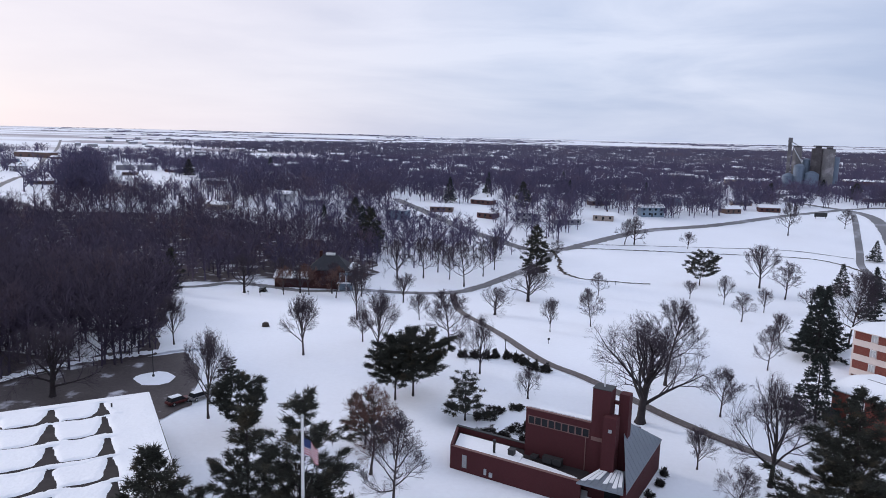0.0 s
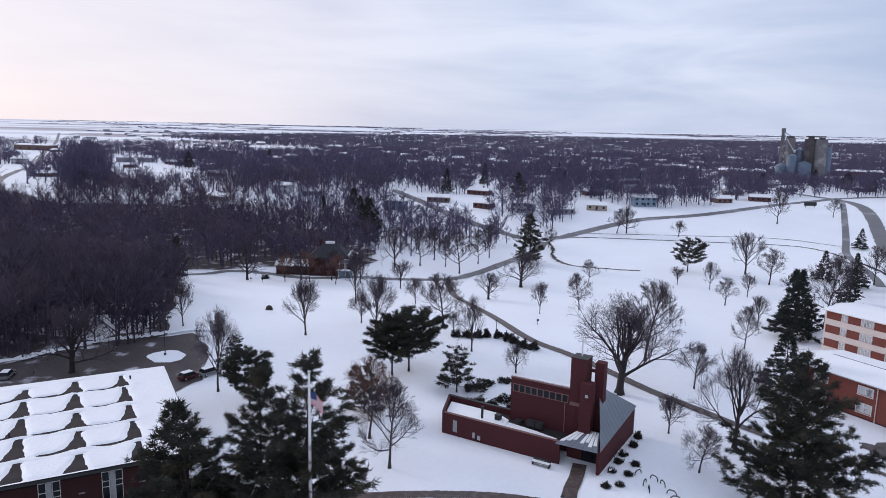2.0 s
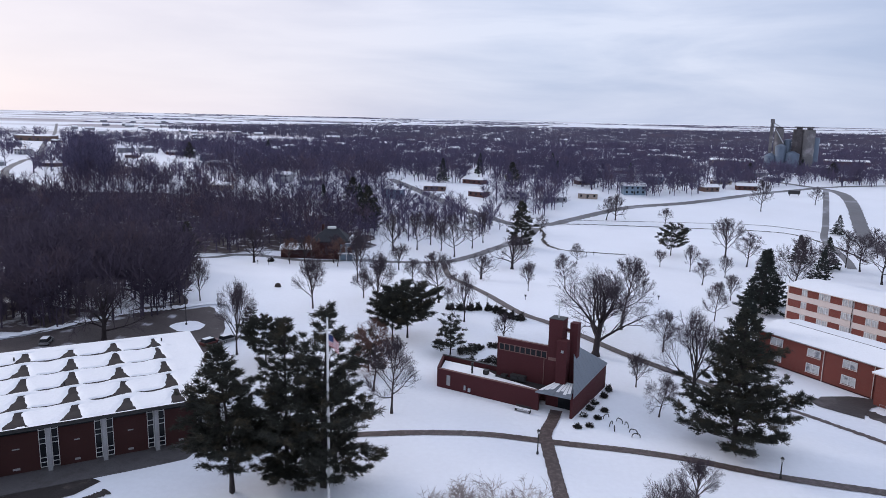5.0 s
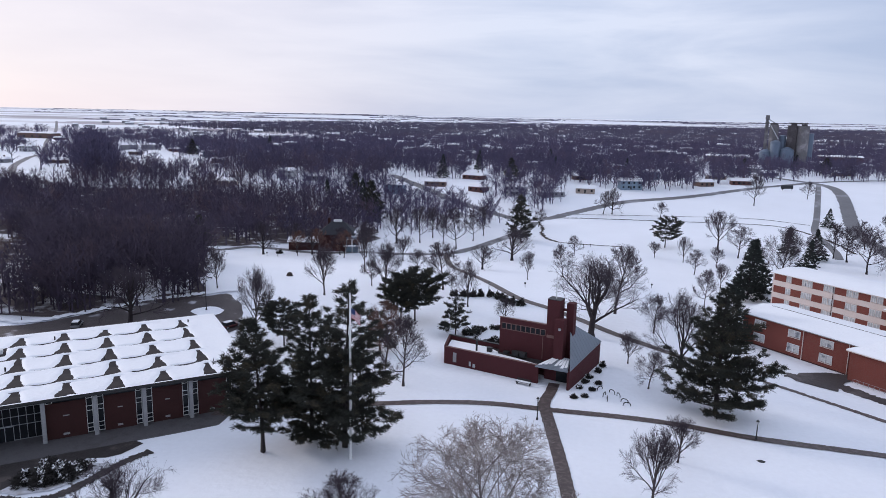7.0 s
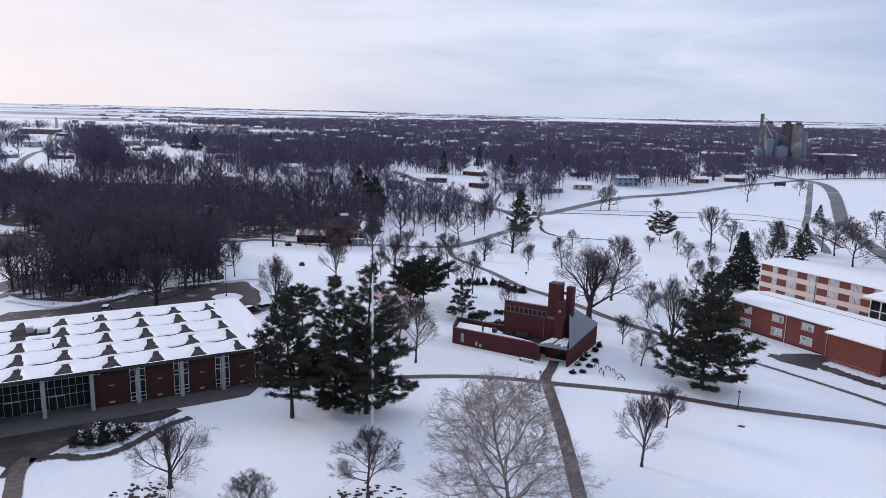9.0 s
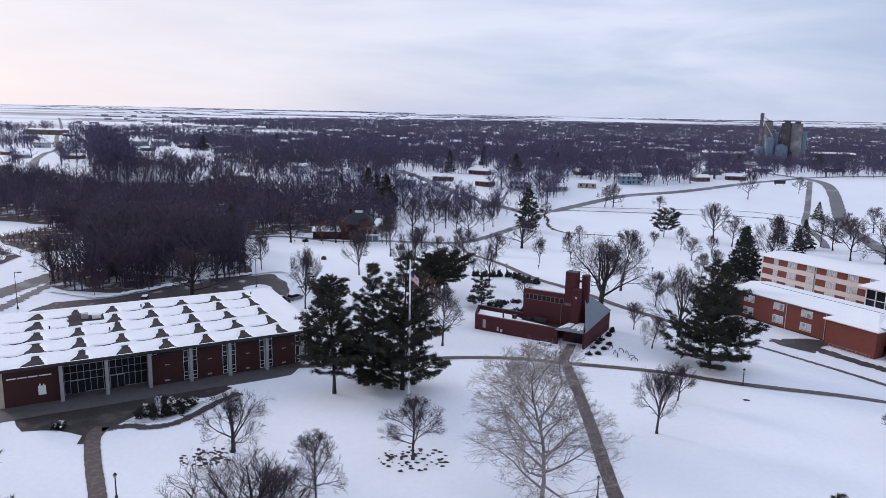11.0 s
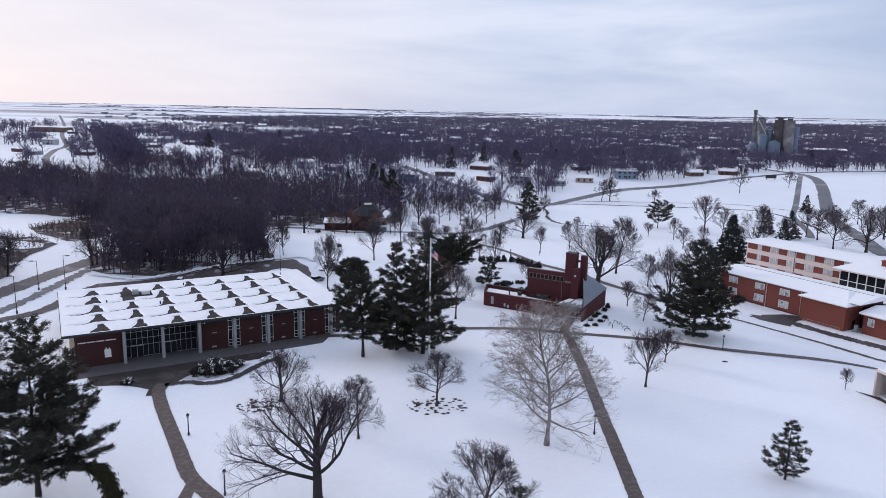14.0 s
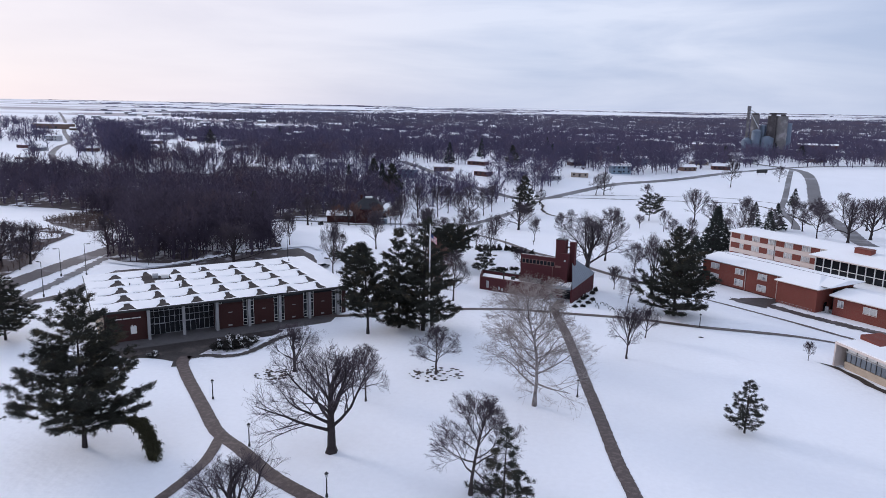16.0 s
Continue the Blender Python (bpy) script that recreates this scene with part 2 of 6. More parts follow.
# ---- building helpers ----
def fast_mesh(name, verts, tris=None, quads=None):
    me = bpy.data.meshes.new(name)
    verts = np.asarray(verts, np.float32).reshape(-1, 3)
    tris = np.zeros((0, 3), np.int32) if tris is None else np.asarray(tris, np.int32).reshape(-1, 3)
    quads = np.zeros((0, 4), np.int32) if quads is None else np.asarray(quads, np.int32).reshape(-1, 4)
    me.vertices.add(len(verts))
    me.vertices.foreach_set("co", verts.ravel())
    me.loops.add(tris.size + quads.size)
    me.loops.foreach_set("vertex_index", np.r_[tris.ravel(), quads.ravel()])
    me.polygons.add(len(tris) + len(quads))
    me.polygons.foreach_set("loop_start", np.r_[np.arange(len(tris)) * 3, tris.size + np.arange(len(quads)) * 4])
    me.update(calc_edges=True)
    me.validate()
    return me


def mesh_of(bm, name, mat):
    me = bpy.data.meshes.new(name)
    bm.normal_update()
    bm.to_mesh(me)
    bm.free()
    me.materials.append(mat)
    return me


def part(name, bm, mat, parent, label=""):
    ob = new(name, mesh_of(bm, name, mat) if isinstance(bm, bmesh.types.BMesh) else bm)
    if not isinstance(bm, bmesh.types.BMesh) and mat and not bm.materials:
        bm.materials.append(mat)
    ob.parent = parent
    return tagged(ob, label)


def thing(name, m, label, category, group="", kind=""):
    ob = new(name)
    ob.empty_display_size = 0.5
    ob.matrix_basis = m
    return tagged(ob, label, category, group, kind)


def box(bm, x0, x1, y0, y1, z0, z1):
    v = [bm.verts.new(p) for p in ((x0, y0, z0), (x1, y0, z0), (x1, y1, z0), (x0, y1, z0), (x0, y0, z1), (x1, y0, z1), (x1, y1, z1), (x0, y1, z1))]
    for f in ((3, 2, 1, 0), (4, 5, 6, 7), (0, 1, 5, 4), (1, 2, 6, 5), (2, 3, 7, 6), (3, 0, 4, 7)):
        bm.faces.new([v[i] for i in f])
    return bm


def boxes(*items):
    bm = bmesh.new()
    for it in items:
        box(bm, *it)
    return bm


def prism(bm, pts, z0, z1):
    """An upright prism over a plan; z1 may be one height or one for each corner."""
    n = len(pts)
    tops = z1 if isinstance(z1, (list, tuple)) else [z1] * n
    lows = z0 if isinstance(z0, (list, tuple)) else [z0] * n
    lo = [bm.verts.new((x, y, z)) for (x, y), z in zip(pts, lows)]
    hi = [bm.verts.new((x, y, z)) for (x, y), z in zip(pts, tops)]
    bm.faces.new(lo[::-1])
    bm.faces.new(hi)
    for i in range(n):
        j = (i + 1) % n
        bm.faces.new((lo[i], lo[j], hi[j], hi[i]))
    return bm


def solid(pts, z0, z1):
    return prism(bmesh.new(), pts, z0, z1)


def gable(x0, x1, y0, y1, z, rise, over=0.5, thick=0.25, hip=0.0):
    """A roof with its ridge along x: two thick slopes, hipped at the ends where hip is above 0."""
    bm = bmesh.new()
    x0, x1, y0, y1 = x0 - over, x1 + over, y0 - over, y1 + over
    yc = (y0 + y1) / 2
    ring = [(x0, y0, z), (x1, y0, z), (x1, y1, z), (x0, y1, z)]
    lo = [bm.verts.new(p) for p in ring]
    hi = [bm.verts.new((x, y, q + thick)) for x, y, q in ring]
    a, b = bm.verts.new((x0 + hip, yc, z + thick + rise)), bm.verts.new((x1 - hip, yc, z + thick + rise))
    bm.faces.new(lo[::-1])
    for i in range(4):
        j = (i + 1) % 4
        bm.faces.new((lo[i], lo[j], hi[j], hi[i]))
    bm.faces.new((hi[0], hi[1], b, a))
    bm.faces.new((hi[2], hi[3], a, b))
    bm.faces.new((hi[1], hi[2], b))
    bm.faces.new((hi[3], hi[0], a))
    return bm


def cylinder(bm, x, y, z0, z1, r0, r1=None, n=12):
    r1 = r0 if r1 is None else r1
    lo = [bm.verts.new((x + r0 * math.cos(2 * math.pi * i / n), y + r0 * math.sin(2 * math.pi * i / n), z0)) for i in range(n)]
    hi = [bm.verts.new((x + r1 * math.cos(2 * math.pi * i / n), y + r1 * math.sin(2 * math.pi * i / n), z1)) for i in range(n)]
    bm.faces.new(lo[::-1])
    bm.faces.new(hi)
    for i in range(n):
        j = (i + 1) % n
        bm.faces.new((lo[i], lo[j], hi[j], hi[i]))
    return bm


def lathe(bm, x, y, profile, n=12):
    """Rings of (radius, height) joined into one turned body."""
    rings = [[bm.verts.new((x + r * math.cos(2 * math.pi * i / n), y + r * math.sin(2 * math.pi * i / n), z)) for i in range(n)] for r, z in profile]
    bm.faces.new(rings[0][::-1])
    bm.faces.new(rings[-1])
    for a, b in zip(rings, rings[1:]):
        for i in range(n):
            j = (i + 1) % n
            bm.faces.new((a[i], a[j], b[j], b[i]))
    return bm


def step(a, b, x):
    t = min(1.0, max(0.0, (x - a) / (b - a)))
    return t * t * (3 - 2 * t)


def ground_z(x, y):
    z = -9 * step(222, 325, y) + 9 * step(425, 560, y)
    z -= 1.6 * step(-12, -48, x) * (1 - step(190, 225, y))
    z -= 3.4 * step(128, 158, 0.807 * x + 0.59 * y) * step(28, 46, x) * (1 - step(235, 300, y))
    return z + 30 * step(900, 4900, y)


# ---- ground ----
def spaced(a, b, near0, near1, fine, grow):
    out = list(np.arange(near0, near1 + fine, fine))
    s, v = fine, out[-1]
    while v < b:
        s *= grow
        v += s
        out.append(min(v, b))
    s, v = fine, out[0]
    while v > a:
        s *= grow
        v -= s
        out.insert(0, max(v, a))
    return np.array(out)


def build_ground():
    xs = spaced(-4800, 4800, -240, 260, 4.0, 1.08)
    ys = spaced(-2500, 4850, -10, 620, 4.0, 1.06)
    verts = []
    for y in ys:
        for x in xs:
            verts.append((x, y, ground_z(x, y) - 0.02 + 0.05 * noise.noise((x * 0.05, y * 0.05, 0))))
    nx, ny = len(xs), len(ys)
    idx = np.arange(nx * ny).reshape(ny, nx)
    quads = np.stack([idx[:-1, :-1], idx[:-1, 1:], idx[1:, 1:], idx[1:, :-1]], -1).reshape(-1, 4)
    me = fast_mesh("ground", verts, None, quads)
    me.polygons.foreach_set("use_smooth", [True] * len(me.polygons))
    m = SNOW.copy()
    m.name = "snow_and_fields"
    nt = m.node_tree
    N = nt.nodes
    b = N["Principled BSDF"]
    before = b.inputs["Base Color"].links[0].from_socket
    geo = N.new("ShaderNodeNewGeometry")
    mp = N.new("ShaderNodeMapping")
    mp.inputs["Scale"].default_value = (0.0022, 0.0032, 1)
    vor = N.new("ShaderNodeTexVoronoi")
    vor.distance = "CHEBYCHEV"
    vor.inputs["Scale"].default_value = 1.0
    sep = N.new("ShaderNodeSeparateXYZ")
    pick = N.new("ShaderNodeMapRange")
    pick.inputs["From Min"].default_value, pick.inputs["From Max"].default_value = 0.55, 0.95
    far = N.new("ShaderNodeMapRange")
    far.inputs["From Min"].default_value, far.inputs["From Max"].default_value = 1100, 1500
    sp = N.new("ShaderNodeSeparateXYZ")
    mul = N.new("ShaderNodeMath")
    mul.operation = "MULTIPLY"
    mx = N.new("ShaderNodeMix")
    mx.data_type = "RGBA"
    mx.inputs["B"].default_value = (0.36, 0.33, 0.36, 1)
    link_nodes(nt, (geo.outputs["Position"], mp.inputs["Vector"]), (mp.outputs["Vector"], vor.inputs["Vector"]), (vor.outputs["Color"], sep.inputs[0]),
               (sep.outputs["X"], pick.inputs["Value"]), (geo.outputs["Position"], sp.inputs[0]), (sp.outputs["Y"], far.inputs["Value"]),
               (far.outputs["Result"], mul.inputs[0]), (pick.outputs["Result"], mul.inputs[1]), (mul.outputs[0], mx.inputs["Factor"]),
               (before, mx.inputs["A"]), (mx.outputs["Result"], b.inputs["Base Color"]))
    me.materials.append(m)
    tagged(new("ground", me), "gently rolling snow-covered ground reaching to the fields", "ground", kind="structure")


build_ground()


def smooth_line(pts, n=10):
    P = [Vector(p) for p in pts]
    P = [2 * P[0] - P[1]] + P + [2 * P[-1] - P[-2]]
    out = []
    for a, b, c, d in zip(P, P[1:], P[2:], P[3:]):
        for i in range(n):
            t = i / n
            out.append(0.5 * ((2 * b) + (c - a) * t + (2 * a - 5 * b + 4 * c - d) * t * t + (3 * b - a - 3 * c + d) * t ** 3))
    return out + [P[-2]]


def strip(name, pts, width, mat, label, category="path", lift=0.05, rag=0.06, seed=0, thick=0.0, n=26):
    """A paved strip along a line, its edges ragged where snow lies over them."""
    rr = random.Random(seed)
    line = smooth_line([(x, y) for x, y in pts], n)
    verts, quads = [], []
    for i, p in enumerate(line):
        d = (line[min(i + 1, len(line) - 1)] - line[max(i - 1, 0)]).normalized()
        s = Vector((-d.y, d.x))
        for k in (-1, -0.33, 0.33, 1):
            q = p + s * k * (width / 2 + (rr.uniform(-rag, rag) if abs(k) == 1 else 0))
            verts.append((q.x, q.y, ground_z(q.x, q.y) + lift))
    for i in range(len(line) - 1):
        for k in range(3):
            a = i * 4 + k
            quads.append((a, a + 4, a + 5, a + 1)[::-1])
    me = fast_mesh(name, verts, None, quads)
    me.materials.append(mat)
    return tagged(new(name, me), label, category, kind="structure")


def patch(name, pts, mat, label, category, lift=0.045, cell=2.0, rag=0.3, seed=1):
    """A flat area over a plan, laid on the ground in small cells, with an uneven rim."""
    rr = random.Random(seed)
    bm = bmesh.new()
    rim = []
    n = len(pts)
    for i in range(n):
        a, b = Vector(pts[i]), Vector(pts[(i + 1) % n])
        k = max(1, int((b - a).length / cell))
        for j in range(k):
            p = a.lerp(b, j / k) + Vector((rr.uniform(-rag, rag), rr.uniform(-rag, rag)))
            rim.append(p)
    f = bm.faces.new([bm.verts.new((p.x, p.y, ground_z(p.x, p.y) + lift)) for p in rim])
    bmesh.ops.triangulate(bm, faces=[f])
    for f in bm.faces:
        f.normal_update()
        if f.normal.z < 0:
            f.normal_flip()
    return tagged(new(name, mesh_of(bm, name, mat)), label, category, kind="structure")


MAIN_WALK = [(15.2, 60), (13.6, 78.8), (12.6, 87.2), (11.6, 101.8), (10.6, 115), (9.6, 130), (8.6, 142), (7.4, 153.5), (7.1, 158), (8.3, 163.5), (8.9, 167)]
strip("path", MAIN_WALK, 1.9, PATH_WET, "wet brown paved path cleared through the snow", seed=1)
strip("path", [(-60, 147), (-40, 149.5), (-19, 153.7), (-9.4, 155.6), (-1.3, 156.4), (8.9, 155.4), (18.8, 154.6), (27, 153.2), (36.7, 150.4), (50, 148.2), (64, 146.6), (80, 143)], 1.7, PATH_WET, "wet paved cross path between snowy lawns", seed=2, lift=0.06)
strip("path", [(-62.5, 120), (-62.0, 117), (-58.1, 110.7), (-49.6, 98.9), (-43.7, 90.8), (-38.3, 85.9), (-31.3, 79), (-24.6, 73.9), (-14, 66)], 2.1, PATH_WET, "wet brown paved path curving from the library steps", seed=3)
strip("path", [(-42.6, 89.2), (-41.8, 84.5), (-41.7, 80.2), (-42.9, 73), (-46, 62)], 1.6, PATH_WET, "wet paved branch path in the snow", seed=4, lift=0.065)
strip("path", [(44, 181), (47.8, 179.2), (55.0, 173.0), (62.0, 166.4), (69.2, 158.2), (76, 150)], 1.9, PATH_WET, "half-cleared side path in the snow", seed=5, rag=0.25)
strip("driveway", [(54, 188), (60.5, 185.5), (67.3, 177), (73.2, 170.4), (79.8, 164.2), (90, 155)], 3.0, ASPHALT, "dark wet service drive beside the brick hall", "driveway", seed=6, rag=0.4)
strip("path", [(-28.9, 323), (-25, 300), (-20.5, 280), (-9.1, 249), (0.5, 226), (9, 216), (16.5, 206.5), (22.5, 198), (31.7, 187.8), (40, 181)], 2.2, PATH_WET, "paved path running down across the snowy park", seed=7)
strip("road", [(-175, 285), (-121, 304.6), (-108.9, 318), (-92, 316), (-78, 311), (-61.5, 318), (-45, 318), (-29, 322.5), (-20, 335), (-9.3, 360.5), (1.9, 390.3), (6, 418)], 4.6, ROAD, "grey park road with packed snow", "road", seed=8, rag=0.4)
strip("road", [(-100, 570), (-84.5, 538.6), (-47.3, 482), (-22.2, 449.7), (-1, 424), (14, 433), (28, 452.5), (58.4, 485.8), (99.9, 507.6), (140, 538.5), (193, 590), (215, 612), (260, 640), (330, 668)], 6.5, ROAD, "grey town road at the edge of the park", "road", seed=9, rag=0.4)
strip("road", [(139, 300), (149, 342.5), (155.2, 373.6), (159.4, 401), (171.5, 441), (187.4, 488), (199.6, 527), (208, 560), (211.5, 585), (209, 606), (198, 640), (180, 700)], 7.6, ROAD, "wide grey road curving past the park", "road", seed=10, rag=0.4, lift=0.07)
strip("path", [(208.5, 590), (176.3, 503), (160, 459), (143.4, 415), (133, 366), (127, 345)], 3.4, ROAD, "straight grey path to the road", seed=11, lift=0.06)
strip("road", [(-124, 120), (-128, 145), (-130.3, 160.4), (-131.2, 180), (-131.2, 194), (-129, 206), (-122, 226), (-112, 244)], 6.6, ROAD_WET, "dark wet campus road beyond the library", "road", seed=12, rag=0.5)
strip("path", [(-116, 130), (-118.4, 144), (-119.3, 154), (-120.9, 168.3), (-123, 181.7), (-125.3, 197), (-126, 204)], 3.0, ROAD, "snow-packed lane beside the campus road", seed=13, rag=0.6, lift=0.055)
strip("driveway", [(-150, 122), (-132, 136), (-119.5, 143.4), (-113.4, 149.6), (-110.6, 157), (-111.4, 166), (-112, 178)], 3.6, ASPHALT, "dark wet drive round the end of the library", "driveway", seed=17, rag=0.4, lift=0.065)
patch("car_park", [(-114, 168), (-113.5, 181), (-104, 186.5), (-90, 203), (-71.6, 215.5), (-64.6, 208), (-58, 192), (-62, 180), (-80, 183), (-100, 170), (-110, 161)], CAR_PARK, "dark wet asphalt car park behind the library", "car park", lift=0.075, seed=3)
strip("pond_bank", [(14, 434), (8.5, 418), (10, 400), (9.6, 378), (15.5, 361), (30.7, 356), (43, 355)], 1.5, SOIL, "dark bare bank of the frozen pond", "pond bank", seed=14, rag=0.7)
strip("pond_bank", [(15.8, 434.8), (38.6, 437), (85.1, 437), (123.2, 436), (136.5, 424), (141, 386), (139, 360)], 1.6, SOIL, "dark bare bank of the frozen pond", "pond bank", seed=15, rag=0.55)
strip("path", [(18, 446), (45, 449), (85, 452), (125, 453), (150, 440)], 1.2, ROAD, "narrow path along the pond", seed=16, rag=0.3)
BRUSH_NORTH = [(-192, 261), (-174, 241), (-152, 226), (-145, 235), (-160, 262), (-198, 318), (-211, 309)]
BRUSH_SOUTH = [(-188, 235), (-174, 227), (-169, 232), (-152, 221), (-151, 203), (-141, 184), (-138, 170), (-146, 166), (-165, 188), (-185, 210), (-205, 228)]
patch("brush_field", BRUSH_NORTH, LITTER, "patch of dry brown brush in the snow", "brush", lift=0.1, seed=4)
patch("brush_field", BRUSH_SOUTH, LITTER, "dark brushy bank beside the campus road", "brush", lift=0.1, seed=7)
patch("drive_apron", [(54, 186.5), (58, 189.6), (63, 190.6), (68, 189.6), (67, 187.4), (62.5, 184), (60.5, 180.5), (56.8, 182.8)], ASPHALT, "dark wet drive apron by the brick annex", "driveway", lift=0.08, seed=6, rag=0.6)
patch("tilled_field", [(-378, 653), (-352, 627), (-303, 583), (-285, 563), (-295, 530), (-313, 544)], TILLED, "brown tilled field showing through snow", "field", lift=0.3, seed=5)
strip("road", [(-285, 455), (-316, 485), (-332, 494), (-348, 498), (-385, 543), (-436, 626), (-470, 694), (-539, 792), (-640, 935), (-882, 1294), (-1302, 1890)], 5.5, ROAD, "grey lane winding out to the farms", "road", seed=18, rag=0.6, lift=0.12)


# ---- trees ----
def m_seed(n):
    return 1000 + n % 97


def tube_mesh(name, segs, sides=5, tips=None, slim=False):
    """Tapered prisms for branches and three-sided spikes for twigs; slim: single slivers for far twigs."""
    V, Q, T = [], [], []
    count = 0
    for group, n, spike in ((segs, sides, False), (tips if tips is not None else np.zeros((0, 8)), 2 if slim else 3, True)):
        g = np.asarray(group, float).reshape(-1, 8)
        if not len(g):
            continue
        p0, p1, r0, r1 = g[:, :3], g[:, 3:6], g[:, 6], g[:, 7]
        d = p1 - p0
        d /= np.maximum(np.linalg.norm(d, axis=1, keepdims=True), 1e-6)
        ref = np.where(np.abs(d[:, 2:3]) > 0.9, np.array([[1.0, 0, 0]]), np.array([[0, 0, 1.0]]))
        u = np.cross(d, ref)
        u /= np.linalg.norm(u, axis=1, keepdims=True)
        w = np.cross(d, u)
        if spike and slim:
            spin = np.random.default_rng(m_seed(len(g))).uniform(0, np.pi, (len(g), 1))
            u, w = u * np.cos(spin) + w * np.sin(spin), w * np.cos(spin) - u * np.sin(spin)
        a = np.arange(n) * 2 * np.pi / n
        ring = u[:, None] * np.cos(a)[None, :, None] + w[:, None] * np.sin(a)[None, :, None]
        lo = p0[:, None] + ring * r0[:, None, None]
        m = len(g)
        k = np.arange(n)
        if spike:
            v = np.concatenate([lo, p1[:, None]], 1)
            base = count + np.arange(m)[:, None] * (n + 1)
            if slim:
                k = k[:1]
            T.append(np.stack([base + k, base + (k + 1) % n, np.broadcast_to(base + n, (m, len(k)))], -1).reshape(-1, 3))
        else:
            hi = p1[:, None] + ring * r1[:, None, None]
            v = np.concatenate([lo, hi], 1)
            base = count + np.arange(m)[:, None] * (2 * n)
            Q.append(np.stack([base + k, base + (k + 1) % n, base + n + (k + 1) % n, base + n + k], -1).reshape(-1, 4))
        V.append(v.reshape(-1, 3))
        count += V[-1].shape[0]
    return fast_mesh(name, np.concatenate(V), np.concatenate(T) if T else None, np.concatenate(Q) if Q else None)


def turned(rng, d, angle, azimuth=None):
    d = d / np.linalg.norm(d)
    ref = np.array([1.0, 0, 0]) if abs(d[2]) > 0.9 else np.array([0, 0, 1.0])
    u = np.cross(d, ref)
    u /= np.linalg.norm(u)
    w = np.cross(d, u)
    az = rng.uniform(0, 2 * np.pi) if azimuth is None else azimuth
    return d * math.cos(angle) + (u * math.cos(az) + w * math.sin(az)) * math.sin(angle)


SPECS = {
    # trunk share of height, limbs, limb angle, limb length, kids, angle, ratio, upward pull
    "oak": dict(trunk=0.15, top=0.48, limbs=11, angle=(14, 72), limb=0.60, kids=(8, 8, 8), ang=(24, 54), ratio=(0.58, 0.56, 0.80), up=0.085, wander=0.17, r=0.030),
    "vase": dict(trunk=0.20, top=0.5, limbs=13, angle=(12, 54), limb=0.62, kids=(8, 7, 8), ang=(16, 42), ratio=(0.56, 0.56, 0.85), up=0.03, wander=0.09, r=0.022),
    "round": dict(trunk=0.24, top=0.85, limbs=14, angle=(22, 66), limb=0.48, kids=(8, 7, 8), ang=(22, 48), ratio=(0.58, 0.56, 0.85), up=0.11, wander=0.12, r=0.020),
    "sycamore": dict(trunk=0.17, top=0.95, limbs=26, angle=(24, 70), limb=0.42, kids=(8, 7, 8), ang=(26, 58), ratio=(0.58, 0.58, 0.85), up=0.05, wander=0.17, r=0.015),
    "leaning": dict(trunk=0.14, top=0.4, limbs=8, angle=(20, 62), limb=0.66, kids=(8, 7, 8), ang=(24, 50), ratio=(0.58, 0.62, 0.95), up=0.06, wander=0.16, r=0.024),
}


def outline(p):
    """How far out a point lies in a rounded crown; 1 is its rim."""
    return math.hypot(math.hypot(p[0], p[1]) / 0.5, max(0.0, (p[2] - 0.52) / 0.48))


def rounded(p):
    """Draw the longest limbs of a crown back towards its rounded outline."""
    far = outline(p)
    if far < 0.88:
        return p
    k = (0.88 + 0.42 * math.tanh((far - 0.88) / 0.42)) / far
    return np.array([p[0] * k, p[1] * k, 0.52 + (p[2] - 0.52) * k if p[2] > 0.52 else p[2]])


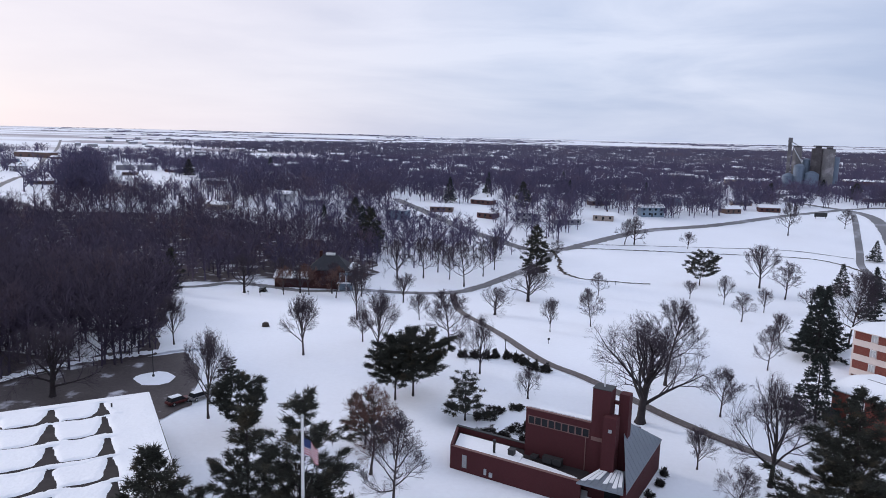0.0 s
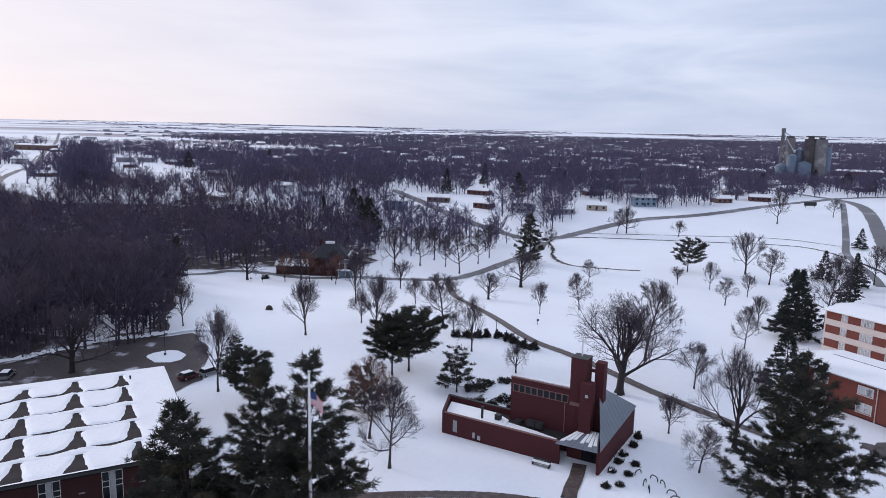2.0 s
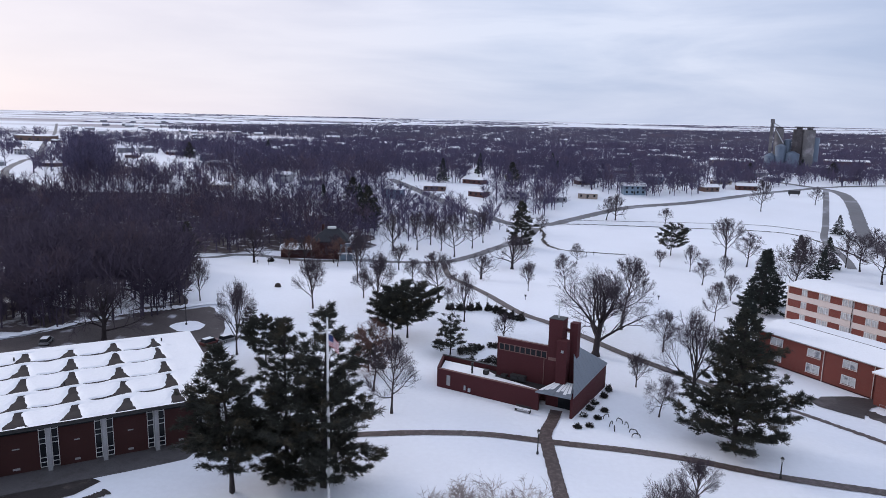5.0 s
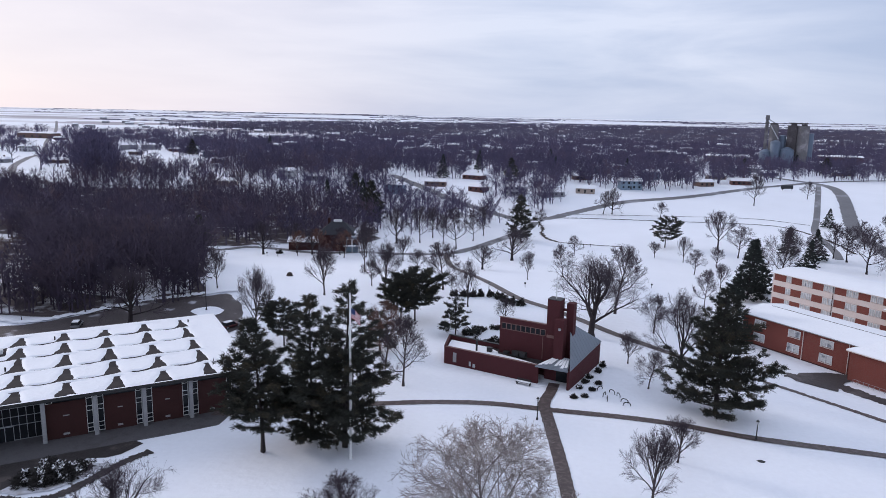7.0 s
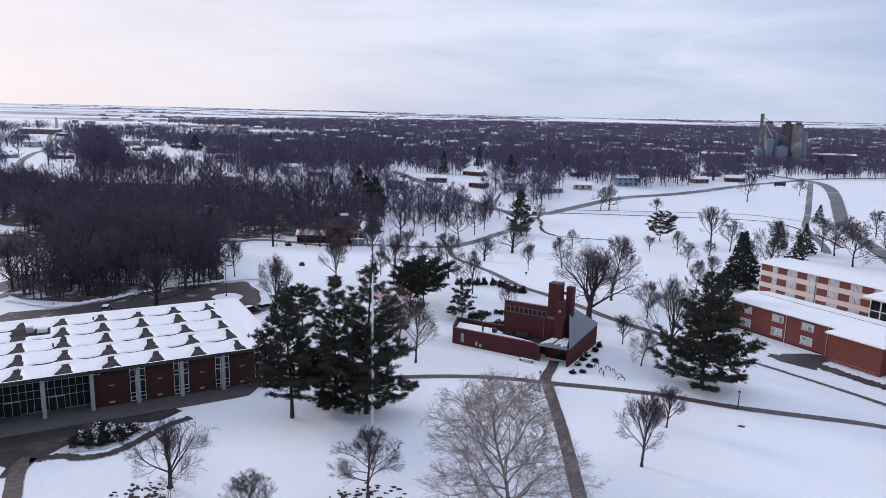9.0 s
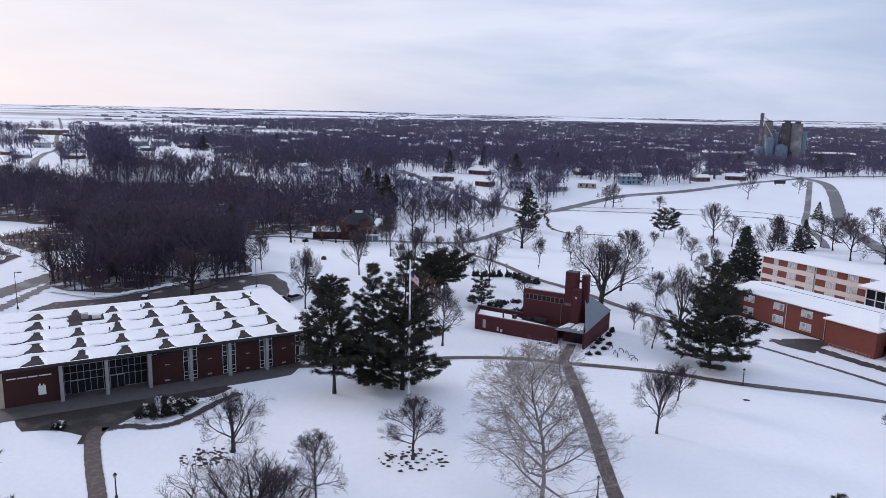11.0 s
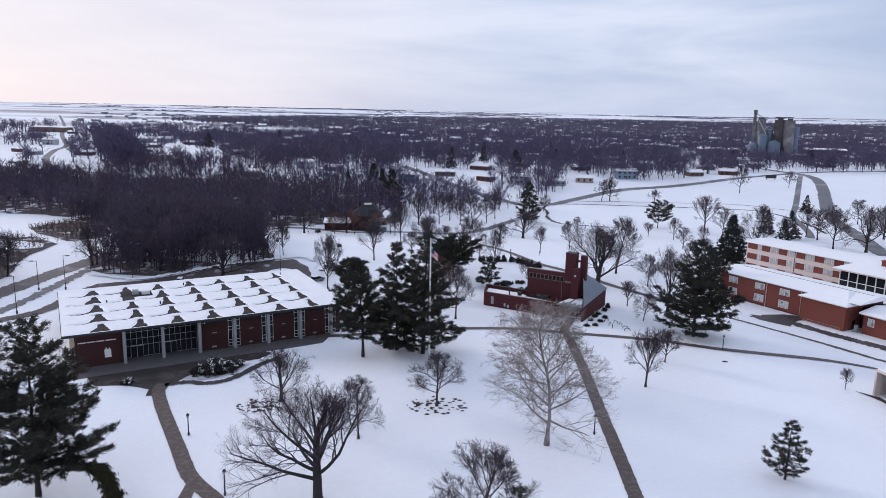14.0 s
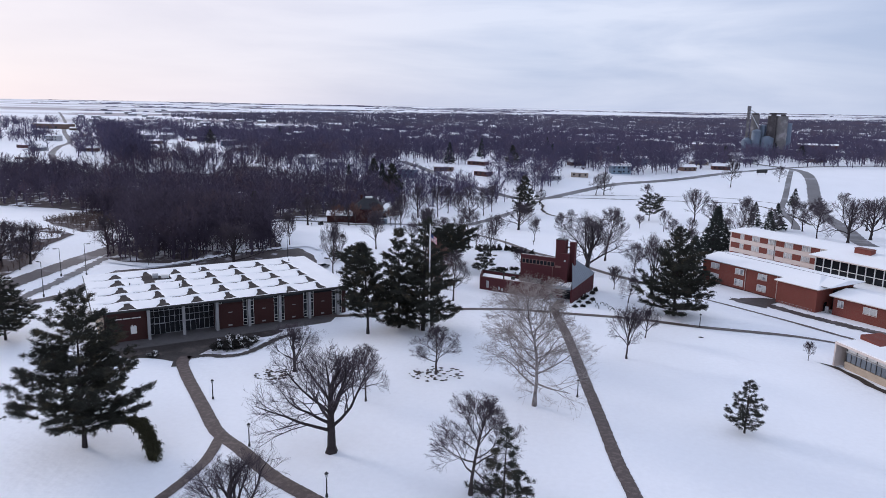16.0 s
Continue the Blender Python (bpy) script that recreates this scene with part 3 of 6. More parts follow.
def bare_tree_meshes(kind, seed, fine=0.011, lite=False):
    """Trunk and crown of a leafless tree, one unit high and one unit wide."""
    rng = np.random.default_rng(seed)
    s = dict(SPECS[kind])
    if lite:
        s["kids"] = (6, 6, 6)
    trunk, twigs, tips = [], [], []

    def branch(p, d, length, r, lev):
        n = (5, 3, 2, 1)[min(lev, 3)]
        pts = [p]
        rad = [r]
        for i in range(n):
            d = d + rng.normal(0, s["wander"], 3) + np.array([0, 0, s["up"]])
            d /= np.linalg.norm(d)
            p = p + d * length / n
            r2 = r * (1 - 0.80 * (i + 1) / n)
            pts.append(p)
            rad.append(r2)
            if lev < 3:
                (trunk if lev < 1 else twigs).append((*pts[-2], *pts[-1], rad[-2], max(r2, fine * 0.08)))
            else:
                if i == 0:
                    tips.append((*pts[0], *(pts[0] + d * length), fine * 0.115, 0))
        if lev >= 3:
            return
        for k in range(s["kids"][lev]):
            f = 0.22 + 0.78 * (k + rng.uniform(0.2, 1.0)) / s["kids"][lev]
            i = min(int(f * n), n - 1)
            q = pts[i] + (pts[i + 1] - pts[i]) * (f * n - i if f < 1 else 1)
            dd = turned(rng, pts[i + 1] - pts[i], math.radians(rng.uniform(*s["ang"])))
            branch(q, dd, length * s["ratio"][lev] * (1.15 - 0.55 * f) * rng.uniform(0.8, 1.2), max(rad[i] * 0.52, fine * 0.11), lev + 1)

    p, d, r = np.zeros(3), np.array([0.0, 0, 1]), s["r"]
    n = 8
    pts, rads = [p], [r * 1.5]
    for i in range(n):
        d = d + rng.normal(0, 0.05, 3)
        d[2] = max(d[2], 0.85)
        d /= np.linalg.norm(d)
        p = p + d * s["top"] / n
        pts.append(p)
        rads.append(r * (1 - 0.75 * (i + 1) / n * min(1, s["top"])))
        trunk.append((*pts[-2], *pts[-1], rads[-2], rads[-1]))
    for k in range(s["limbs"]):
        f = s["trunk"] + (s["top"] - s["trunk"]) * (k + 0.5) / s["limbs"]
        i = min(int(f / s["top"] * n), n - 1)
        q = pts[i] + (pts[i + 1] - pts[i]) * (f / s["top"] * n - i)
        hi = (f - s["trunk"]) / max(0.01, s["top"] - s["trunk"])
        lo_a, hi_a = s["angle"]
        dd = turned(rng, np.array([0, 0, 1.0]), math.radians(hi_a + (lo_a - hi_a) * hi + rng.uniform(-8, 8)), k * 2.4 + rng.uniform(-0.4, 0.4))
        branch(q, dd, s["limb"] * (1.1 - 0.45 * hi) * rng.uniform(0.85, 1.15), rads[i] * 0.55, 0)
    branch(pts[-1], d, s["limb"] * 0.6, rads[-1], 0)
    every = np.array(tips)
    top = np.percentile(every[:, 5], 97.5)
    wide = np.percentile(np.linalg.norm(every[:, 3:5], axis=1), 93) * 2
    for a in (trunk, twigs, tips):
        for i, g in enumerate(a):
            g = np.array(g)
            g[[0, 1, 3, 4]] /= wide
            g[[2, 5]] /= top
            g[0:3], g[3:6] = rounded(g[0:3]), rounded(g[3:6])
            a[i] = g
    twigs = [g for g in twigs if outline(g[3:6]) < rng.uniform(0.98, 1.16)]
    tips = [g for g in tips if outline(g[3:6]) < rng.uniform(0.94, 1.16)]
    return tube_mesh(kind + "_trunk", trunk, 6), tube_mesh(kind + "_crown", twigs, 3, tips, lite)


def with_material(meshes, mats):
    for me, m in zip(meshes, mats):
        me.materials.append(m)
    return meshes


POOL = {
    "oak": [with_material(bare_tree_meshes("oak", 11 + i, 0.0075), (DARK_BARK, TWIG)) for i in range(3)],
    "vase": [with_material(bare_tree_meshes("vase", 21 + i, 0.011), (BARK, TWIG)) for i in range(3)],
    "round": [with_material(bare_tree_meshes("round", 31 + i, 0.012), (BARK, TWIG)) for i in range(3)],
    "leaning": [with_material(bare_tree_meshes("leaning", 41 + i, 0.010), (DARK_BARK, TWIG)) for i in range(2)],
    "sycamore": [with_material(bare_tree_meshes("sycamore", 51, 0.0075), (PALE_BARK, SYCAMORE_TWIG))],
    "rusty": [with_material(bare_tree_meshes("round", 61), (BARK, RUST_TWIG))],
}
for name, seed in (("oak", 12), ("vase", 22), ("round", 32)):
    POOL["far_" + name] = [with_material(bare_tree_meshes(name, seed + 60 + i, 0.019, True), (DARK_BARK, TWIG)) for i in range(3)]
TREE_WORDS = {
    "oak": ("spreading bare oak with dark limbs in snow", "dark trunk and heavy limbs"),
    "vase": ("bare vase-shaped tree with fine upright twigs", "grey trunk"),
    "round": ("bare round-crowned young tree standing in snow", "grey-brown trunk"),
    "leaning": ("low bare tree forking near the snow", "dark forked trunk"),
    "sycamore": ("tall pale-barked bare sycamore over the lawn", "mottled pale trunk"),
    "rusty": ("bare tree with rust-brown clinging leaves", "grey-brown trunk"),
}


def bare_tree(kind, x, y, high, wide, k=0, turn=0.0, sink=0.05):
    stock = POOL["far_" + kind if y > 275 and "far_" + kind in POOL else kind]
    meshes = stock[k % len(stock)]
    ob = thing("bare_tree", Matrix.LocRotScale((x, y, ground_z(x, y) - sink), Euler((0, 0, turn)), (wide, wide, high)), TREE_WORDS[kind][0], "tree", "bare trees on the campus")
    part("trunk", meshes[0], None, ob)
    part("crown", meshes[1], None, ob)
    return ob


def blade_mesh(name, centres, dirs, size, width, rng, count, flat=0.8):
    """Tufts of needles: short tapered blades spread round a twig's end."""
    m = len(centres)
    c = np.repeat(centres, count, 0)
    d = np.repeat(dirs, count, 0) + rng.normal(0, 0.6, (m * count, 3)) * np.array([1, 1, flat])
    d /= np.linalg.norm(d, axis=1, keepdims=True)
    s = np.repeat(size, count) * rng.uniform(0.5, 1.25, m * count)
    side = np.cross(d, rng.normal(0, 1, (m * count, 3)))
    side /= np.linalg.norm(side, axis=1, keepdims=True)
    c = c + rng.normal(0, 0.32, (m * count, 3)) * s[:, None] * np.array([1, 1, flat])
    w = side * (s * width)[:, None]
    V = np.stack([c - w, c + w, c + d * s[:, None]], 1).reshape(-1, 3)
    return fast_mesh(name, V, np.arange(m * count * 3).reshape(-1, 3))


def conifer_meshes(kind, seed, high, wide, far=False, clear=None):
    """Trunk with limbs, and a crown of needle tufts along them, at true size."""
    rng = np.random.default_rng(seed)
    trunk, C, D, S = [], [], [], []
    n = 10
    lean = rng.normal(0, 0.010, 2)
    pts = [np.array([lean[0] * high * (i / n) ** 2 * 4, lean[1] * high * (i / n) ** 2 * 4, high * i / n]) for i in range(n + 1)]
    r0 = 0.015 * high + 0.06
    for i in range(n):
        trunk.append((*pts[i], *pts[i + 1], r0 * (1 - 0.93 * i / n) * (1.25 if i == 0 else 1), r0 * (1 - 0.93 * (i + 1) / n)))
    R = wide / 2
    low, count, droop, tuft = {"pine": (0.10, 118, 0.02, 0.66), "spruce": (0.04, 110, -0.20, 0.55), "flat": (0.26, 60, 0.26, 0.62), "cedar": (0.16, 40, 0.04, 0.55), "bushy": (0.05, 58, 0.30, 0.40), "open": (0.03, 44, -0.06, 0.46)}[kind]
    low = low if clear is None else clear
    whorls = max(7, int(high * 0.75))
    for k in range(count):
        f = (k + rng.uniform(0, 1)) / count
        if kind == "pine":
            f = min(0.99, (math.floor(f * whorls) + 0.5 + rng.normal(0, 0.34)) / whorls)
            f = max(0.0, f)
        z = low + (0.985 - low) * f
        if kind == "pine":
            reach = R * min(0.75 + 1.2 * f, 1.18 * (1 - f) ** 0.98 + 0.07) * rng.choice([0.5, 0.78, 1.0, 1.15], p=[.22, .33, .33, .12])
        elif kind == "spruce":
            reach = R * (1.02 - f) ** 0.95 * rng.uniform(0.7, 1.1)
        elif kind == "flat":
            reach = R * (0.45 + 0.75 * math.sin(math.pi * min(1, 0.15 + f * 0.85))) * rng.uniform(0.5, 1.0)
        elif kind == "cedar":
            tier = round(f * 5) / 5
            z = low + (0.96 - low) * tier + rng.normal(0, 0.010)
            reach = R * (1.0 - 0.62 * tier) * rng.uniform(0.6, 1.1)
        else:
            reach = R * (1.02 - f) ** 0.9 * rng.uniform(0.65, 1.12) if kind == "open" else R * 1.15 * min(1.0, (f + 0.18) / 0.32) * (1.03 - f) ** 0.72 * rng.uniform(0.6, 1.05)
        az = k * 2.399 + rng.uniform(-0.5, 0.5)
        i = min(int(z * n), n - 1)
        p = pts[i] + (pts[i + 1] - pts[i]) * (z * n - i)
        out = np.array([math.cos(az), math.sin(az), 0])
        rise = droop - (0.16 * max(0.0, 1 - f / 0.25) if kind == "pine" and low < 0.08 else 0.0) + rng.normal(0, 0.09) + (0.12 + 0.5 * f * f if kind == "pine" else 0)
        m = 4
        path = [p + out * reach * j / m + np.array([0, 0, reach * (rise * j / m + (0.20 if kind == "pine" else 0.10) * (j / m) ** 2)]) for j in range(m + 1)]
        rb = max(0.022, r0 * 0.20 * (1 - 0.6 * f))
        for j in range(m):
            trunk.append((*path[j], *path[j + 1], rb * (1 - 0.8 * j / m), rb * (1 - 0.8 * (j + 1) / m)))
        side = np.array([-out[1], out[0], 0])
        inner = 0.14 if kind == "pine" else 0.25 if kind == "flat" else 0.08
        for t in range(max(2, int(reach * (0.9 if far else 2.7)))):
            # side shoots, each carrying a spray of tufts
            g = inner + (1 - inner) * rng.uniform(0, 1) ** 0.8
            j = min(int(g * m), m - 1)
            base = path[j] + (path[j + 1] - path[j]) * (g * m - j)
            sd = side * (1 if rng.uniform() < 0.5 else -1) * rng.uniform(0.3, 1.0) + out * rng.uniform(0.4, 1.0)
            sd = sd / np.linalg.norm(sd)
            L = min(2.4, reach * 0.45) * (1.25 - 0.7 * g) * rng.uniform(0.6, 1.1)
            end = base + sd * L + np.array([0, 0, L * rng.uniform(-0.12, 0.40)])
            trunk.append((*base, *end, rb * 0.35, 0.008))
            for q in range(max(2, int(L / tuft * (2.6 if far else 2.2)))):
                C.append(base + (end - base) * rng.uniform(0.15, 1.0))
                D.append(sd * 0.8 + np.array([0, 0, 0.25 if kind != "spruce" else -0.1]))
                S.append(tuft * rng.uniform(0.6, 1.05))
        for q in range(3):
            C.append(path[-1] - (path[-1] - path[-2]) * rng.uniform(0, 0.6))
            D.append(out + np.array([0, 0, 0.3]))
            S.append(tuft)
    for q in range(4):
        C.append(pts[-1] - np.array([0, 0, 0.25 * q]))
        D.append(np.array([0, 0, 1.0]))
        S.append(tuft * 0.8)
    if far:
        return tube_mesh(kind + "_trunk", trunk, 3), blade_mesh(kind + "_crown", np.array(C), np.array(D), np.array(S) * 1.1, 0.20, rng, 9)
    return tube_mesh(kind + "_trunk", trunk, 3), blade_mesh(kind + "_crown", np.array(C), np.array(D), np.array(S) * 0.86, 0.08, rng, 20)


CONIFER_WORDS = {
    "pine": ("tall irregular dark green pine in snow", "pine"), "spruce": ("conical dark green spruce standing in snow", "spruce"),
    "flat": ("broad flat-crowned dark pine in snow", "pine"), "cedar": ("layered dark evergreen with level boughs", "evergreen"),
    "bushy": ("small bushy green pine alone in snow", "pine"), "open": ("young spruce with loose open boughs in snow", "spruce"),
}
CONIFERS = {}


def conifer(kind, x, y, high, wide, seed, turn=0.0, mat=None, clear=None):
    key = (kind, seed)
    if key not in CONIFERS:
        CONIFERS[key] = (with_material(conifer_meshes(kind, seed, high, wide, seed >= 90, clear), (DARK_BARK, mat or (SPRUCE if kind == "spruce" else NEEDLE))), high, wide)
    meshes, h, w = CONIFERS[key]
    ob = thing("conifer", Matrix.LocRotScale((x, y, ground_z(x, y) - 0.05), Euler((0, 0, turn)), (wide / w, wide / w, high / h)), CONIFER_WORDS[kind][0], CONIFER_WORDS[kind][1], "evergreens on the campus")
    part("trunk", meshes[0], None, ob)
    part("crown", meshes[1], None, ob)
    return ob


for k, (kind, x, y, high, wide) in enumerate((
        ("oak", -25.3, 85.5, 15.0, 20.5), ("round", -24.4, 102.4, 9.1, 7.2), ("leaning", -40.2, 115.3, 8.9, 13.0), ("round", -14.8, 114.5, 8.5, 9.6),
        ("sycamore", 1.9, 103.8, 20.8, 20.0), ("vase", 19.1, 128.0, 10.2, 8.2), ("vase", 24.6, 140.9, 6.6, 6.0), ("round", -5.9, 76.7, 12.3, 12.0),
        ("round", -16.6, 161.6, 12.2, 9.6), ("oak", 17.2, 195.1, 17.4, 22.5), ("round", 24.3, 214.3, 16.5, 13.5), ("leaning", 31.6, 176.2, 15.5, 13.5),
        ("vase", 22.9, 179.7, 6.3, 5.9), ("round", 24.8, 167.4, 6.6, 6.2), ("vase", -47.2, 218.4, 12.9, 9.9), ("vase", -76.1, 219.6, 10.9, 7.0),
        ("vase", -52.8, 187.2, 15.3, 8.5), ("vase", -45.5, 255.3, 16.0, 8.5), ("round", -37.7, 230.3, 7.3, 7.0), ("vase", -32.0, 220.0, 14.2, 10.0),
        ("vase", -41.5, 298.1, 9.7, 10.1), ("vase", -30.3, 261.7, 7.4, 6.8), ("round", -18.4, 229.6, 13.2, 11.5), ("leaning", -10.4, 213.7, 11.9, 7.0),
        ("vase", -15.6, 226.3, 4.9, 3.8), ("oak", -11.6, 281.4, 8.5, 11.5), ("oak", -2.6, 314.3, 12.7, 19.0), ("vase", 3.6, 254.6, 8.7, 5.8),
        ("round", 14.4, 267.7, 10.4, 8.0), ("round", 21.5, 330.2, 8.2, 7.2), ("leaning", -1.0, 202.3, 5.8, 6.4), ("round", -26.0, 333.8, 17.4, 13.5),
        ("round", -42.8, 345.1, 15.8, 12.6), ("vase", -39.1, 358.1, 14.2, 11.0), ("round", -20.7, 354.1, 14.3, 10.0), ("round", -17.2, 368.7, 14.3, 10.0),
        ("oak", -52.0, 340.5, 16.1, 12.0), ("round", -32.8, 345.3, 12.9, 10.5), ("vase", 52.9, 332.8, 6.6, 6.8), ("vase", 62.6, 326.1, 10.3, 7.0),
        ("round", 60.5, 297.1, 9.0, 9.0), ("vase", 72.7, 316.9, 8.2, 6.4), ("vase", 83.1, 357.9, 16.9, 15.7), ("round", 86.5, 339.7, 13.6, 12.3),
        ("round", 50.8, 240.7, 10.3, 7.0), ("vase", 62.2, 269.5, 8.0, 6.2), ("round", 77.9, 266.9, 20.5, 13.1), ("vase", 74.6, 447.6, 8.7, 9.0),
        ("round", 44.0, 451.3, 13.6, 12.6), ("oak", 49.0, 452.3, 14.8, 12.6), ("round", 135.4, 489.3, 18.5, 15.0), ("round", 31.0, 200.7, 8.8, 7.2),
        ("round", 173.8, 513.1, 11.5, 10.0), ("round", 125.6, 347.8, 15.0, 10.0), ("vase", 87.6, 319.0, 8.6, 8.6), ("round", 125.5, 317.9, 17.2, 16.6),
        ("oak", 135.9, 312.3, 19.2, 19.2), ("oak", 150.1, 323.8, 18.6, 20.1), ("round", 127.8, 340.5, 14.5, 14.7), ("vase", 52.9, 132.4, 3.9, 2.6),
        ("oak", -30.5, 66.0, 9.5, 15.0), ("rusty", -21.5, 170.5, 12.5, 9.0), ("rusty", -74.0, 303.0, 11.0, 8.0), ("rusty", -82.0, 301.0, 10.0, 7.0),
        ("rusty", -64.0, 300.0, 10.5, 8.0), ("oak", -95.0, 300.0, 13.0, 14.0), ("round", 148, 372, 13, 12), ("oak", 160, 350, 15, 15), ("round", 168, 395, 13, 13), ("round", 112, 330, 12, 11),
        ("oak", 178, 372, 14, 14), ("round", 188, 350, 14, 14), ("round", -85, 309, 12, 11), ("oak", -78, 306, 10, 10), ("round", -68, 309, 11, 10), ("vase", -57, 306, 11, 8), ("rusty", -60, 312, 9, 8), ("round", -3.0, 396, 12, 11), ("round", 8, 402, 9, 9),
        ("oak", -141, 184, 13, 11), ("round", -139, 177, 10, 8), ("oak", -146, 179, 14, 12), ("round", -150, 188, 12, 10), ("oak", -143, 170.5, 12, 11), ("oak", -126.5, 199.5, 13, 12), ("oak", -83, 190.5, 13.5, 17), ("round", -108, 189, 5, 4))):
    bare_tree(kind, x, y, high, wide, k, k * 1.9)

for k, (kind, x, y, high, wide, seed, clear) in enumerate((
        ("pine", -59.5, 83.8, 22.2, 17.5, 71, 0.10), ("bushy", 31.9, 98.9, 8.1, 5.8, 72, None), ("open", -2.0, 73.7, 10.9, 9.2, 73, None), ("pine", -101.4, 122.7, 13.1, 12.5, 71, None),
        ("pine", 33.4, 157.9, 20.2, 17.0, 74, 0.04), ("spruce", 65.7, 254.3, 17.6, 13.1, 90, None), ("pine", -31.6, 136.5, 19.0, 11.8, 76, 0.2), ("pine", -26.0, 140.5, 21.0, 11.5, 77, 0.06),
        ("pine", -20.5, 138.5, 23.5, 15.5, 78, 0.05), ("flat", -21.0, 200.1, 11.1, 13.0, 79, None), ("flat", -23.8, 198.0, 9.9, 9.5, 80, None), ("cedar", -10.8, 190.6, 7.9, 8.3, 81, None),
        ("cedar", -24.6, 179.9, 7.9, 8.0, 82, None), ("flat", -44.9, 182.3, 9.2, 8.4, 80, None), ("cedar", -56.7, 203.1, 4.6, 5.5, 81, None), ("pine", -0.2, 360.4, 20.0, 12.7, 91, 0.05),
        ("flat", 61.2, 357.0, 12.9, 12.0, 92, 0.2), ("spruce", 70.6, 265.1, 16.0, 14.5, 90, None), ("spruce", 49.5, 209.9, 13.1, 11.4, 90, None), ("spruce", 103.5, 314.1, 12.4, 8.8, 90, None),
        ("spruce", 156.6, 434.6, 10.1, 7.8, 90, None), ("pine", -72.8, 385.8, 21.8, 13.5, 91, 0.05), ("spruce", -112.5, 446.8, 15.4, 8.5, 90, None), ("pine", -99.5, 457.4, 17.9, 11.1, 91, 0.05),
        ("pine", -116.5, 292.5, 14.2, 8.5, 91, None), ("spruce", 109.5, 352.3, 11.5, 8.3, 90, None), ("spruce", 116.8, 341.1, 12.7, 8.7, 90, None), ("spruce", -86, 425, 19, 11, 90, None),
        ("spruce", -60, 560, 17, 10, 90, None), ("spruce", 20, 585, 16, 9, 90, None), ("pine", -10, 540, 17, 11, 91, None), ("spruce", 75, 600, 15, 9, 90, None), ("pine", 170, 640, 15, 11, 91, None),
        ("spruce", 240, 730, 15, 11, 90, None), ("pine", -330, 720, 16, 13, 91, None), ("spruce", -300, 850, 16, 12, 90, None), ("pine", 255, 700, 14, 14, 91, None), ("spruce", 20, 690, 17, 9, 90, None), ("spruce", -40, 640, 17, 9, 90, None))):
    conifer(kind, x, y, high, wide, seed, k * 1.3 if k not in (0, 4) else 0.0, None, clear)


def hanging_bough(x, y):
    """The pine's lowest bough, reaching out and hanging down to the snow."""
    rng = np.random.default_rng(9)
    path = [np.array(p) for p in ((0.3, 0, 4.2), (4.5, 0, 4.5), (8.0, -0.3, 4.6), (9.5, -0.8, 3.5), (10.4, -1.4, 1.9), (10.9, -1.8, 0.5))]
    segs = [(*a, *b, 0.10 - 0.015 * i, 0.085 - 0.015 * i) for i, (a, b) in enumerate(zip(path, path[1:]))]
    C, D, S = [], [], []
    for i in range(900):
        g = rng.uniform(0.9, 4.95)
        k = int(g)
        a, b = path[k], path[k + 1]
        spread = 0.28 if g < 2 else 0.36
        C.append(a + (b - a) * (g - k) + rng.normal(0, 1, 3) * np.array([spread, spread, 0.16 if g < 2 else 0.3]))
        D.append((b - a) / np.linalg.norm(b - a) + np.array([0, 0, -0.3]))
        S.append(0.5)
    ob = thing("pine_bough", pose(x, y, ground_z(x, y)), "olive-green drooping bough under the tall pine", "bough")
    part("limb", tube_mesh("limb", np.array(segs), 5), DARK_BARK, ob)
    part("needles", blade_mesh("needles", np.array(C), np.array(D), np.array(S), 0.14, rng, 12), BROWN_NEEDLE, ob)


hanging_bough(-59.5, 83.8)


# ---- woods and town ----
def tiny_trees(seed, kinds=4, limbs=9, twigs=5, r=0.016):
    """A few cheap leafless trees with rounded crowns, one unit high, as arrays of spikes."""
    rng = np.random.default_rng(seed)
    made = []
    for k in range(kinds):
        slim, mid = rng.uniform(0.33, 0.44), rng.uniform(0.56, 0.64)
        tips = [(0, 0, 0, rng.normal(0, .02), rng.normal(0, .02), 0.85, r * 1.1, 0)]
        for i in range(limbs):
            az = i * 2.4 + rng.uniform(-.4, .4)
            up = rng.uniform(-0.45, 1.0)
            reach = slim * math.sqrt(1 - up * up) * rng.uniform(0.72, 1.05)
            p1 = np.array([math.cos(az) * reach, math.sin(az) * reach, mid + (0.98 - mid) * up * rng.uniform(0.82, 1.0)])
            p0 = np.array([0, 0, min(0.66, max(0.14, p1[2] - 0.08 - reach * rng.uniform(0.5, 1.1)))])
            tips.append((*p0, *p1, r * 0.5, 0))
            for t in range(twigs):
                q = p0 + (p1 - p0) * rng.uniform(0.3, 1.0)
                d = q - np.array([0, 0, mid - 0.12])
                d = d / np.linalg.norm(d) + rng.normal(0, 0.55, 3)
                tips.append((*q, *(q + d / np.linalg.norm(d) * rng.uniform(0.09, 0.20)), r * 0.33, 0))
        made.append(np.array(tips))
    return made


